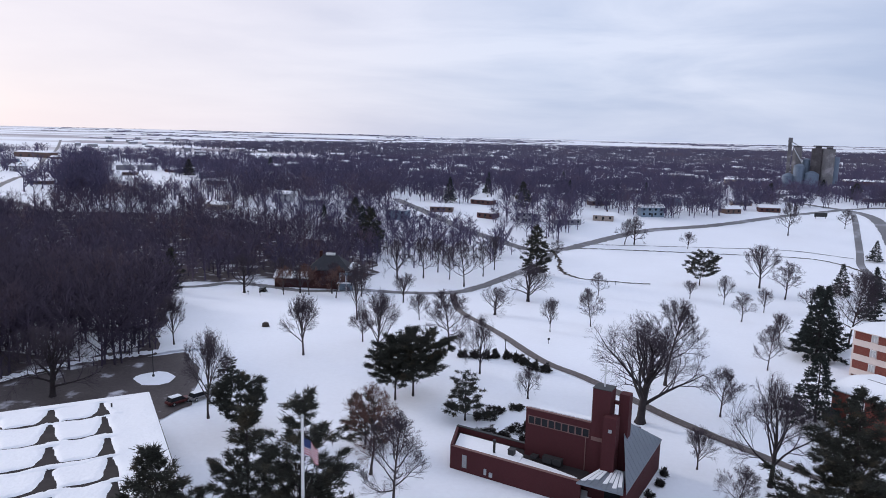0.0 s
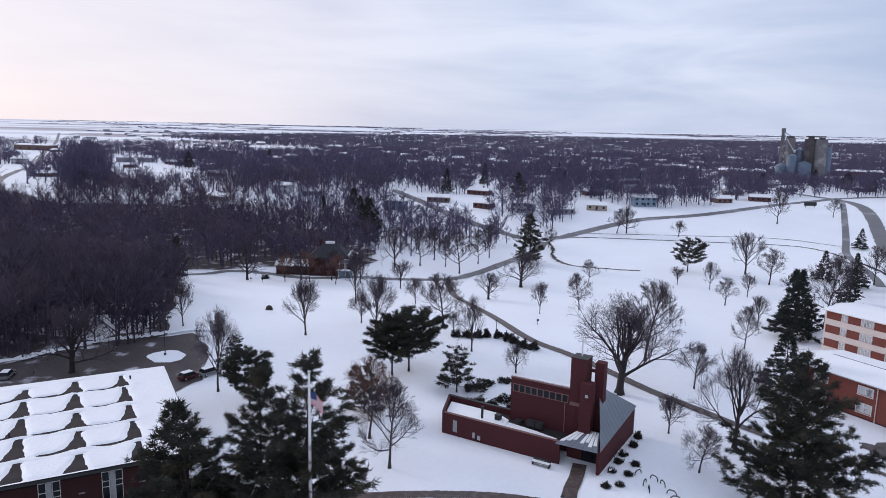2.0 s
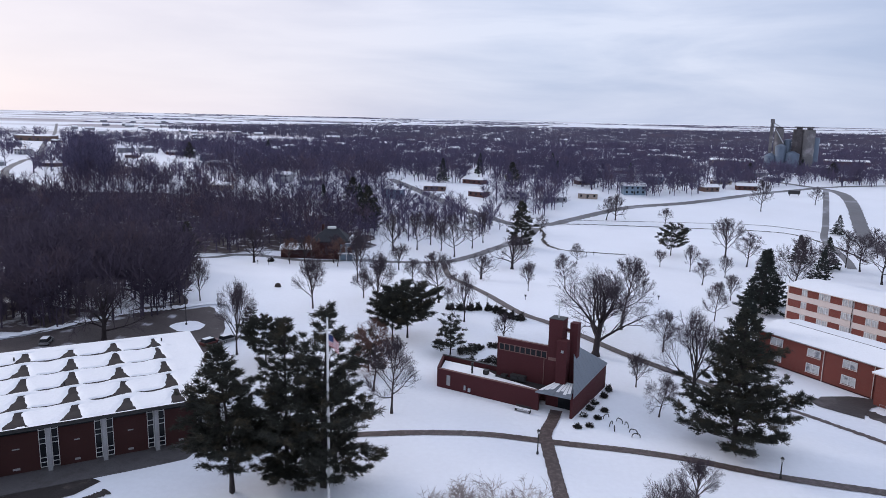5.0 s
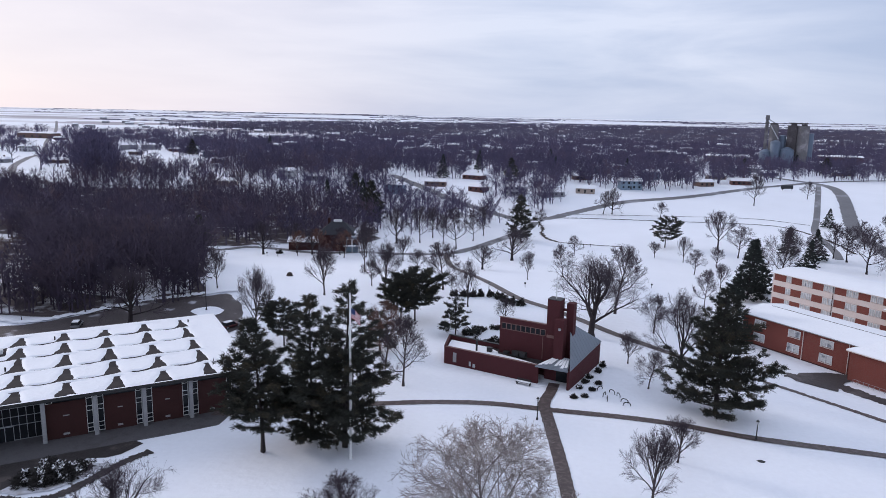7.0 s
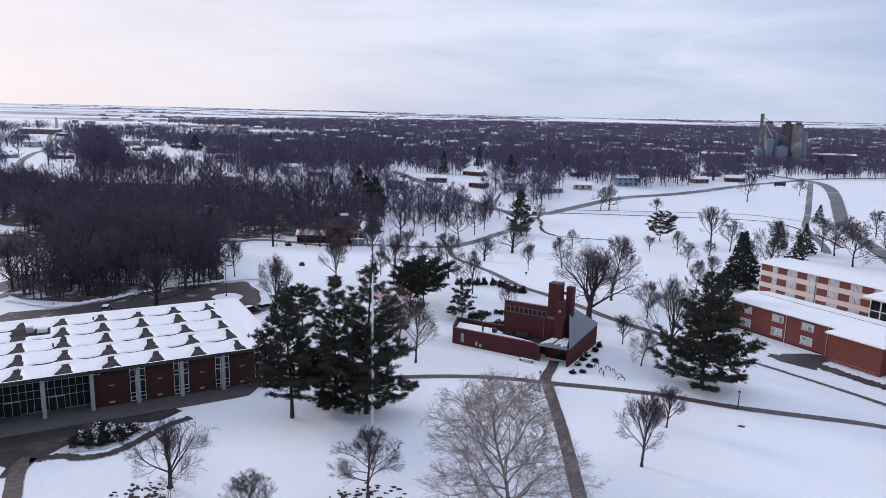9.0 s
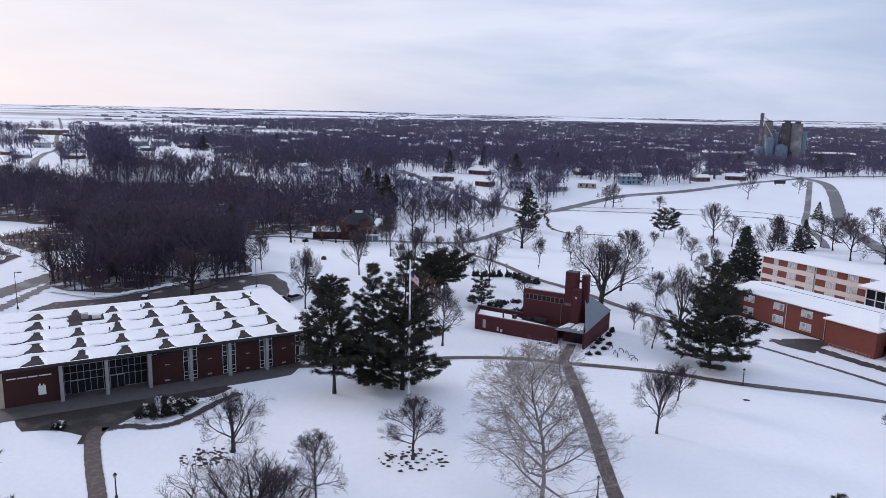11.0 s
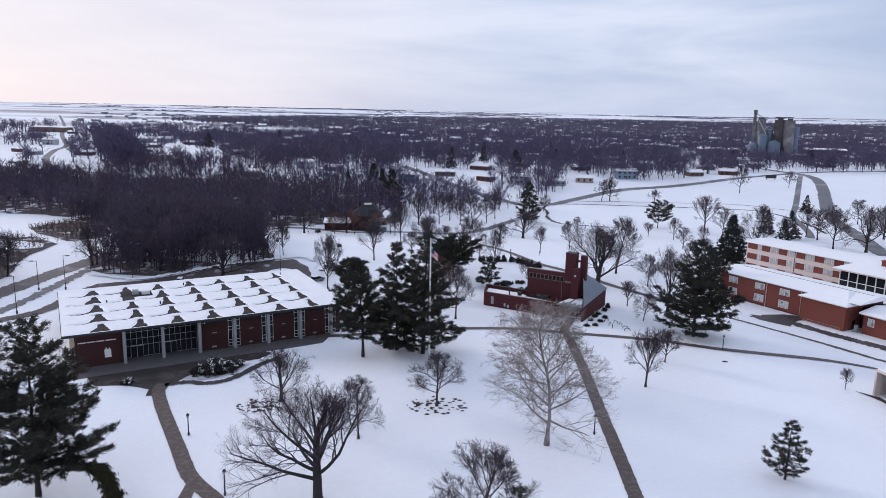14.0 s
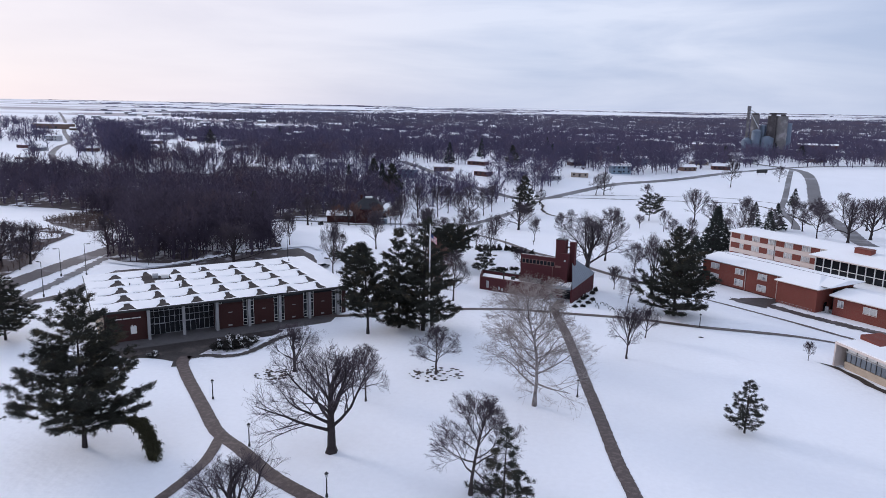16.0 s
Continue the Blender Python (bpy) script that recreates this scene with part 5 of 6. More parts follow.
    part("roof_hatch", boxes((15.8, 17.4, 24.6, 25.8, H, H + 0.7)), WHITE, L)
    for u, v in ((8.6, 20.2), (18.2, 15.0), (32, 14), (47.5, 30), (25, 29)):
        bm = bmesh.new()
        cylinder(bm, u, v, H, H + 0.75, 0.12, 0.12, 8)
        part("vent_pipe", bm, DARK_METAL, L)
    return L


library()
patch("forecourt", [(-78, 121), (-73.2, 116.8), (-68, 117.8), (-63.8, 117), (-62.6, 114.4), (-60.6, 114.8), (-61.2, 119.0), (-60.0, 122.5), (-59.4, 128), (-54.5, 132), (-51, 134), (-49.5, 137.6), (-52, 138.5), (-66, 128), (-76, 122.5)], WET_PAVING, "dark wet paving and beds before the library", "forecourt", lift=0.03, seed=9, rag=0.3)
strip("path", [(-62.0, 119.0), (-59.0, 120.9), (-55.8, 120.9), (-52.7, 122.8), (-51.0, 126.8), (-49.6, 131.5), (-47.5, 135.5)], 1.5, WET_PAVING, "dark wet path curving round the planting bed", lift=0.05, seed=21, rag=0.25)
patch("snow_bed", [(-60.4, 122.2), (-57.5, 122.2), (-54.2, 123.6), (-52.4, 127), (-51.4, 131), (-54.2, 131), (-58.8, 127.6)], TRODDEN, "trampled snow on the planting bed", "snow patch", lift=0.09, seed=10, rag=0.3)


# ---- chapel ----
def chapel():
    C = thing("chapel", Matrix.Translation((-10.9, 173.8, 0)) @ pose(0, 0, 0, 0, 0, -23.4), "dark red brick chapel with a square tower in snow", "chapel")
    t = 0.35
    # low wing: parapet walls round a snowy flat roof, its end wall splayed
    part("front_wall", solid([(-0.3, 0), (18.4, 0), (18.4, t), (-0.1, t)], -0.3, 3.25), DARK_BRICK, C)
    part("end_wall", solid([(-0.3, 0.0), (0.05, 0.1), (-2.35, 6.0), (-2.7, 5.9)], -0.3, 3.45), DARK_BRICK, C)
    part("back_wall", boxes((-2.5, 9.0, 5.7, 6.05, -0.3, 3.5)), DARK_BRICK, C)
    part("coping", boxes((-2.6, 9.0, 5.62, 6.13, 3.5, 3.58)), DARK_METAL, C)
    part("coping", boxes((-0.2, 18.4, -0.06, t + 0.06, 3.25, 3.31)), DUSTY, C)
    roof = part("flat_roof", solid([(0.0, t), (18.0, t), (18.0, 5.7), (-2.2, 5.7)], 2.4, 2.65), DARK_ROOF, C, "dark flat roof")
    bm = solid([(0.05, t + 0.02), (9.6, t + 0.02), (9.0, 3.6), (6.2, 5.0), (-1.6, 5.0)], 2.65, 2.9)
    prism(bm, [(9.6, t + 0.02), (17.0, t + 0.02), (17.4, 1.6), (13.5, 2.4), (9.2, 2.9)], 2.65, 2.86)
    part("snow_cover", bm, ROOF_SNOW, roof, "snow on the flat roof")
    bm = bmesh.new()
    cylinder(bm, 5.4, 2.0, 2.9, 4.5, 0.18, 0.18, 10)
    cylinder(bm, 5.4, 2.0, 4.5, 4.75, 0.26, 0.22, 10)
    part("flue_pipe", bm, DARK_METAL, C)
    for u, v, w, h in ((7.2, 2.9, 0.8, 0.7), (12.0, 3.4, 1.3, 0.8), (13.4, 3.4, 1.2, 0.8), (10.2, 3.6, 0.9, 0.35)):
        part("roof_unit", boxes((u, u + w, v - 0.4, v + 0.4, 2.9, 2.9 + h), (u - 0.04, u + w + 0.04, v - 0.44, v + 0.44, 2.9 + h, 2.98 + h)), DARK_METAL, C)
    part("door", boxes((1.6, 2.3, -0.05, 0.05, 0.6, 2.4)), CONCRETE, C, "grey slit door")
    part("vent", boxes((5.0, 5.35, -0.16, 0, 0.5, 1.3), (5.8, 6.25, -0.2, 0, 0.4, 1.0)), STEEL, C)
    # nave block
    x0, x1, y0, y1, H = 8.8, 17.9, 4.4, 15.6, 9.3
    bm = bmesh.new()
    prism(bm, [(x0, y0), (x1, y0), (x1 + 3.5, y1), (x0, y1)], -0.3, [H, H, 5.6, 5.0])
    nave = part("nave", bm, DARK_BRICK, C)
    bm = bmesh.new()
    prism(bm, [(x0 + 0.2, y0 + 0.3), (x1, y0 + 0.3), (x1 + 3.4, y1), (x0 + 0.2, y1)], [H + 0.0, H + 0.0, 5.6, 5.0], [H + 0.22, H + 0.22, 5.85, 5.2])
    part("roof_snow", bm, ROOF_SNOW, nave, "sloping roof under snow")
    part("coping", boxes((x0 - 0.08, x1, y0 - 0.08, y0 + 0.28, H, H + 0.10)), DUSTY, nave)
    for i in range(9):
        u = x0 + 0.45 + i * 0.95
        w = part("window", boxes((u, u + 0.78, y0 - 0.02, y0 + 0.05, 7.3, 8.3)), GLASS, nave, "small dark clerestory window")
        part("window_frame", boxes((u - 0.08, u, y0 - 0.06, y0 + 0.02, 7.2, 8.4), (u + 0.78, u + 0.86, y0 - 0.06, y0 + 0.02, 7.2, 8.4), (u, u + 0.78, y0 - 0.06, y0 + 0.02, 8.3, 8.4), (u, u + 0.78, y0 - 0.08, y0 + 0.02, 7.2, 7.3)), DUSTY, w)
    bm = bmesh.new()
    cylinder(bm, x1 - 0.6, y0 - 0.1, 2.8, 7.2, 0.06, 0.06, 8)
    part("downpipe", bm, DUSTY, nave)
    # tower and piers
    tw = part("tower", boxes((17.9, 20.2, 4.3, 6.5, -0.3, 14.0)), DARK_BRICK, C, "square brick tower")
    part("coping", boxes((17.84, 20.26, 4.24, 6.56, 14.0, 14.08)), DARK_METAL, tw)
    part("stone_band", boxes((18.0, 19.8, 4.22, 4.3, 7.1, 7.6)), DUSTY, tw)
    part("pier", boxes((19.7, 21.4, 3.4, 4.9, -0.3, 10.9)), DARK_BRICK, C)
    part("pier", boxes((20.9, 22.2, 5.8, 7.2, -0.3, 13.4)), DARK_BRICK, C)
    for z in (11.9, 10.0):
        part("bridge", boxes((20.2, 20.9, 5.9, 6.45, z, z + 0.36)), DARK_BRICK, C)
    part("wall_lamp", boxes((20.5, 20.9, 3.25, 3.4, 9.0, 9.4)), STEEL, C)
    cross = bmesh.new()
    box(cross, 18.95, 19.1, 5.4, 5.55, 14.05, 17.1)
    box(cross, 18.3, 19.75, 5.41, 5.54, 16.1, 16.25)
    part("cross", cross, WHITE, C, "slender white cross")
    # metal roof over the entrance side
    bm = bmesh.new()
    A, B, E = (21.2, 7.2, 9.6), (24.2, 16.2, 4.3), (24.2, -0.2, 3.5)
    A2 = (20.5, 15.8, 5.6)
    pts = [A, B, E]
    top = [bm.verts.new(p) for p in pts]
    bot = [bm.verts.new((x, y, z - 0.18)) for x, y, z in pts]
    bm.faces.new((top[0], top[2], top[1]))
    bm.faces.new((bot[0], bot[1], bot[2]))
    for i in range(3):
        j = (i + 1) % 3
        bm.faces.new((top[i], top[j], bot[j], bot[i]))
    metal = part("metal_roof", bm, METAL_ROOF, C, "ribbed grey metal roof")
    for i in range(1, 15):
        f = i / 15
        P = Vector(E).lerp(Vector(B), f)
        Q = Vector(A)
        Q = Vector(E).lerp(Vector(A), min(1, f * 2)) if f < 0.5 else Vector(A).lerp(Vector(B), (f - 0.5) * 2)
        seg = np.array([[*P, *Q, 0.035, 0.035]])
        seg[0, [2, 5]] += 0.02
        me = tube_mesh("rib", seg, 4)
        me.materials.append(METAL_ROOF)
        part("rib", me, None, metal)
    bm = bmesh.new()
    prism(bm, [(23.7, -0.1), (24.1, -0.1), (24.1, 16.0), (23.7, 16.0)], -0.3, [3.3, 3.3, 4.1, 4.1])
    part("side_wall", bm, DARK_BRICK, C)
    part("rear_wall", boxes((18.0, 24.1, 15.6, 16.0, -0.3, 4.1)), DARK_BRICK, C)
    bm = bmesh.new()
    prism(bm, [(18.0, -0.4), (23.9, -0.4), (22.6, 4.4), (19.8, 4.6)], [3.05, 3.2, 3.7, 3.6], [3.28, 3.42, 3.95, 3.85])
    can = part("canopy", bm, METAL_ROOF, C, "sloping ribbed canopy with melting snow")
    for i in range(9):
        f = i / 8
        P = Vector((18.1, -0.38, 3.29)).lerp(Vector((23.8, -0.38, 3.44)), f)
        Q = Vector((19.9, 4.5, 3.87)).lerp(Vector((22.5, 4.4, 3.96)), f)
        me = tube_mesh("rib", np.array([[*P, *Q, 0.05, 0.05]]), 4)
        me.materials.append(METAL_ROOF)
        part("rib", me, None, can)
        if i < 8 and i != 3:
            a = P.lerp(Q, 0.12 + 0.1 * (i % 3))
            P2 = Vector((18.1, -0.38, 3.29)).lerp(Vector((23.8, -0.38, 3.44)), (i + 0.8) / 8)
            Q2 = Vector((19.9, 4.5, 3.87)).lerp(Vector((22.5, 4.4, 3.96)), (i + 0.8) / 8)
            b, c, d = P2.lerp(Q2, 0.14 + 0.1 * (i % 3)), P2.lerp(Q2, 0.96), P.lerp(Q, 0.96)
            sb = bmesh.new()
            lo = [sb.verts.new(p) for p in (a, b, c, d)]
            hi = [sb.verts.new(p + Vector((0, 0, 0.07))) for p in (a, b, c, d)]
            sb.faces.new(hi)
            for q in range(4):
                sb.faces.new((lo[q], lo[(q + 1) % 4], hi[(q + 1) % 4], hi[q]))
            part("snow_strip", sb, ROOF_SNOW, can)
    part("entrance_wall", boxes((18.4, 23.7, 3.0, 3.2, -0.3, 3.0)), DARK_BRICK, C)
    part("entrance_door", boxes((20.6, 22.6, 2.9, 3.0, 0, 2.3)), GLASS, C, "dark glass double door")
    return C


chapel()


# ---- brick halls ----
HALL_TURN = -53.8


def hall(x, y, z, label):
    return thing("residence_hall", pose(x, y, z, 0, 0, HALL_TURN), label, "hall", "brick residence halls")


def paired_window(parent, a, b, y, z0, z1, pane=BLIND):
    w = part("window", boxes((a, b, y - 0.02, y + 0.08, z0, z1)), pane, parent, "pale blind-covered window")
    t = 0.09
    m = (a + b) / 2
    part("window_frame", boxes((a - t, a, y - 0.10, y + 0.02, z0 - t, z1 + t), (b, b + t, y - 0.10, y + 0.02, z0 - t, z1 + t), (a, b, y - 0.10, y + 0.02, z1, z1 + t),
                               (m - t / 2, m + t / 2, y - 0.09, y + 0.02, z0, z1)), WHITE, w)
    part("window_sill", boxes((a - 0.15, b + 0.15, y - 0.20, y + 0.02, z0 - 0.18, z0 - t)), CREAM, w)


def striped_hall():
    Hh = hall(67.8, 241.3, -4.0, "three-storey hall striped in red brick and cream panels")
    W, D, H = 62.0, 12.5, 10.0
    part("core", boxes((0.1, W, 0.35, D, -0.6, H)), BRICK, Hh)
    part("corner_trim", boxes((0, 0.35, 0, 0.35, -0.3, H)), CREAM, Hh)
    for s in range(3):
        z = 0.4 + s * 3.2
        part("spandrel_band", boxes((0.35, W, 0.0, 0.35, z, z + 1.35)), CREAM, Hh, "cream spandrel band")
        part("base_strip", boxes((0.35, W, 0.12, 0.35, z - 0.05, z)), CONCRETE, Hh)
        x = 0.35
        k = 0
        while x < W - 6:
            bl = 3.4 if k == 0 else 2.8
            part("brick_panel", boxes((x, x + bl, 0.05, 0.35, z + 1.35, z + 3.15)), BRICK, Hh)
            x += bl
            wl = 1.6 if k == 0 else 3.0
            part("infill_panel", boxes((x, x + wl, 0.12, 0.35, z + 1.35, z + 3.15)), CREAM, Hh)
            paired_window(Hh, x + 0.25, x + 1.3, 0.06, z + 1.55, z + 2.95)
            if k:
                paired_window(Hh, x + 1.7, x + 2.75, 0.06, z + 1.55, z + 2.95)
            x += wl
            k += 1
    for u in (16.6, 38.5):
        bm = bmesh.new()
        cylinder(bm, u, -0.06, 0, H, 0.07, 0.07, 8)
        part("downpipe", bm, LIB_BRICK, Hh)
    part("eave", boxes((-0.5, W, -0.6, D + 0.6, H, H + 0.12)), CREAM, Hh, "cream eave board")
    part("roof", gable(0, W, 0, D, H + 0.12, 0.55, 0.55, 0.16), ROOF_SNOW, Hh, "low roof under even snow")


striped_hall()


def low_wing():
    Wg = hall(52.0, 210.0, -3.6, "two-storey red brick wing with a snowy roof")
    W, D, H = 25.0, 13.5, 6.6
    part("wall", boxes((0, W, 0, D, -0.6, H)), BRICK, Wg)
    part("plinth", boxes((-0.05, W, -0.06, 0, -0.5, 0.4)), LIB_BRICK, Wg)
    for u in (3.2, 11.4, 18.6):
        paired_window(Wg, u - 0.15, u + 2.45, -0.02, 1.3, 2.9)
        paired_window(Wg, u - 0.15, u + 2.45, -0.02, 4.5, 5.9)
    for u in (14.6, 24.3):
        bm = bmesh.new()
        cylinder(bm, u, -0.1, 0, H, 0.08, 0.08, 8)
        part("downpipe", bm, CREAM, Wg)
    part("eave", boxes((-0.6, W + 14, -0.7, D + 0.7, H, H + 0.14)), CONCRETE, Wg)
    part("roof", gable(0, W + 13.5, 0, D, H + 0.14, 1.0, 0.65, 0.16), ROOF_SNOW, Wg, "low gable roof under snow")
    part("ridge_gap", boxes((2, W + 13, D / 2 - 0.12, D / 2 + 0.02, H + 1.26, H + 1.33)), DARK_ROOF, Wg, "bare ridge line")


low_wing()


def annex():
    A = hall(67.2, 189.0, -3.6, "blank red brick stair annex with a snowy roof")
    W, D, H = 11.0, 13.0, 6.0
    part("wall", boxes((0, W, -2.2, D, -0.6, H)), BRICK, A)
    part("eave", boxes((-0.5, W + 0.6, -2.9, D, H, H + 0.14)), CREAM, A)
    part("roof", gable(0, W, -2.2, D - 1, H + 0.14, 1.9, 0.6, 0.16, 4.5), ROOF_SNOW, A, "hipped roof under snow")
    part("door", boxes((-0.06, 0.0, -1.6, -0.9, 2.0, 4.0)), WHITE, A, "narrow white window slot")
    part("side_door", boxes((W, W + 0.06, 1.0, 2.2, 0.2, 2.4)), GLASS, A)
    rail = bmesh.new()
    for i in range(10):
        box(rail, 1.5 + i, 1.55 + i, -2.95, -2.9, 0, 1.0)
    box(rail, 1.5, 10.55, -2.95, -2.9, 0.95, 1.0)
    box(rail, 1.5, 10.55, -2.95, -2.9, 0.5, 0.54)
    part("railing", rail, CONCRETE, A, "pale pipe railing")
    # the recess's shade is given by a near-black colour on the block
    part("dark_link", boxes((W, W + 9, 4.5, 12, -0.6, 5.2)), DARK_ROOF, A, "recessed link, its shade put in as near-black colour")


annex()


def east_wing():
    E = hall(75.6, 178.0, -3.4, "single-storey red brick wing with wide eaves")
    W, D, H = 30.0, 12.0, 4.6
    part("wall", boxes((0, W, 0, D, -0.6, H)), BRICK, E)
    part("eave", boxes((-0.6, W, -0.9, D, H, H + 0.16)), CREAM, E)
    part("roof", gable(0, W, 0, D, H + 0.16, 0.9, 0.8, 0.16), ROOF_SNOW, E, "low snow-covered roof")
    for u in (1.2, 7.5, 15.5, 23.0):
        paired_window(E, u, u + (1.3 if u < 2 else 3.0), -0.02, 2.3, 3.8)
    part("meter_box", boxes((-1.6, -0.9, -0.5, 0, 0, 1.7)), CONCRETE, E)


east_wing()


def commons():
    Cm = hall(82.5, 209.5, -4.0, "glazed commons building with a wide snowy roof")
    W, D, H = 30.0, 20.0, 9.0
    part("glass", boxes((0.3, W, 0.3, 0.4, 0, H)), GLASS, Cm, "tall dark glass front")
    part("wall", boxes((0.3, W, 0.5, D, -0.6, H - 0.1)), LIB_BRICK, Cm)
    for i in range(13):
        u = 0.2 + i * 2.4
        part("post", boxes((u, u + 0.2, 0.0, 0.3, 0, H)), WHITE, Cm)
    for z in (3.0, 6.2):
        part("rail", boxes((0.3, W, 0.1, 0.3, z, z + 0.16)), WHITE, Cm)
    part("eave", boxes((-1.2, W, -1.2, D, H, H + 0.3)), CREAM, Cm)
    part("roof", gable(0, W, 0, D, H + 0.3, 1.6, 1.2, 0.16, 3.0), ROOF_SNOW, Cm, "broad low roof under snow")
    part("link_wall", boxes((-3.0, W, -7.0, 0.0, -0.6, 4.0)), LIB_BRICK, Cm)
    part("link_roof", boxes((-3.4, W, -7.4, 0.0, 4.0, 4.25)), CREAM, Cm)
    part("link_snow", boxes((-3.2, W, -7.2, -0.02, 4.25, 4.42)), ROOF_SNOW, Cm, "snow on the flat link roof")
    part("chimney", boxes((7.0, 11.6, 7.0, 9.4, H, H + 3.0), (6.85, 11.75, 6.85, 9.55, H + 3.0, H + 3.15)), BRICK, Cm, "wide brick chimney")


commons()


def corner_building():
    B = thing("window_hall", pose(57.6, 130.3, 0, 0, 0, -70), "low building with a window band and snowy flat roof", "building")
    W, D, H = 34.0, 22.0, 4.2
    part("base_wall", boxes((1.0, W, 0, D, -0.6, 1.3)), TAN, B, "tan stone base")
    part("wall", boxes((1.0, W, 0.3, D, 1.3, H)), DARK_METAL, B)
    for i in range(14):
        u = 1.3 + i * 2.2
        w = part("window", boxes((u, u + 2.0, 0.08, 0.2, 1.4, 3.0)), BLUE_GLASS, B)
        part("window_frame", boxes((u - 0.1, u, 0.0, 0.2, 1.3, 4.0), (u + 0.95, u + 1.05, 0.02, 0.1, 1.4, 3.0)), DARK_METAL, w)
        part("upper_window", boxes((u, u + 2.0, 0.08, 0.2, 3.25, 4.0)), BLIND, B)
    part("transom_band", boxes((1.0, W, 0.0, 0.25, 3.0, 3.22)), CONCRETE, B)
    part("roof_slab", boxes((-0.6, W, -1.1, D, H, H + 0.35)), CREAM, B, "cream roof edge")
    part("roof_snow", boxes((-0.4, W - 0.2, -0.9, D - 0.2, H + 0.35, H + 0.55)), ROOF_SNOW, B)
    part("porch_wall", boxes((-0.6, -0.3, -1.0, 4.0, -0.4, H)), CREAM, B)
    part("brick_end", solid([(-0.5, 4.2), (4.2, 4.2), (4.2, 9.0), (-0.5, 9.0)], 0, [5.6, 4.7, 4.7, 5.6]), BRICK, B)


corner_building()
patch("planting_bed", [(54.5, 131.5), (57.0, 129.5), (60.2, 120.5), (64, 109), (63, 108.6), (58.9, 119.6), (56.2, 127.5)], SOIL, "dark bare bed along the building", "bed", lift=0.05, seed=21, rag=0.4)


# ---- old house in the park ----
def park_house():
    P = thing("park_house", pose(-72.5, 322.6, ground_z(-72.5, 322.6), 0, 0, 8), "old brick house with a hipped slate roof and white porch", "house")
    part("wall", boxes((-7, 7, -5, 5, -1, 6.6)), LIB_BRICK, P)
    part("roof", gable(-7, 7, -5, 5, 6.6, 4.6, 0.6, 0.2, 5.2), SHINGLE, P, "dark hipped roof")
    part("snow_slope", gable(6.2, 10.5, -5, 4, 6.2, 2.6, 0.4, 0.2, 2.0), ROOF_SNOW, P, "snowy side roof")
    part("widows_walk", boxes((-1.6, 1.6, -0.6, 0.6, 11.2, 12.0)), WHITE, P)
    part("side_wing", boxes((-19, -7, -4, 4, -1, 3.4)), LIB_BRICK, P)
    part("wing_roof", gable(-19, -7, -4, 4, 3.4, 1.6, 0.5, 0.2), ROOF_SNOW, P)
    part("bay", boxes((4.0, 9.0, -7.2, -5, -1, 6.0)), SIDINGS[3], P, "blue-grey bay")
    for u in (4.5, 6.8):
        w = part("window", boxes((u, u + 1.6, -7.28, -7.2, 3.2, 5.2)), GLASS, P)
        part("window_frame", boxes((u - 0.2, u, -7.34, -7.2, 3.0, 5.4), (u + 1.6, u + 1.8, -7.34, -7.2, 3.0, 5.4), (u, u + 1.6, -7.34, -7.2, 5.2, 5.4)), WHITE, w)
    for u in (3.9, 6.4, 8.8):
        part("porch_post", boxes((u, u + 0.3, -8.4, -8.1, -0.5, 2.8)), WHITE, P)
    part("porch_roof", boxes((3.4, 9.6, -8.7, -7.2, 2.8, 3.1)), ROOF_SNOW, P)
    part("chimney", boxes((-4, -3, 0.5, 1.5, 8, 12.6)), LIB_BRICK, P)


park_house()


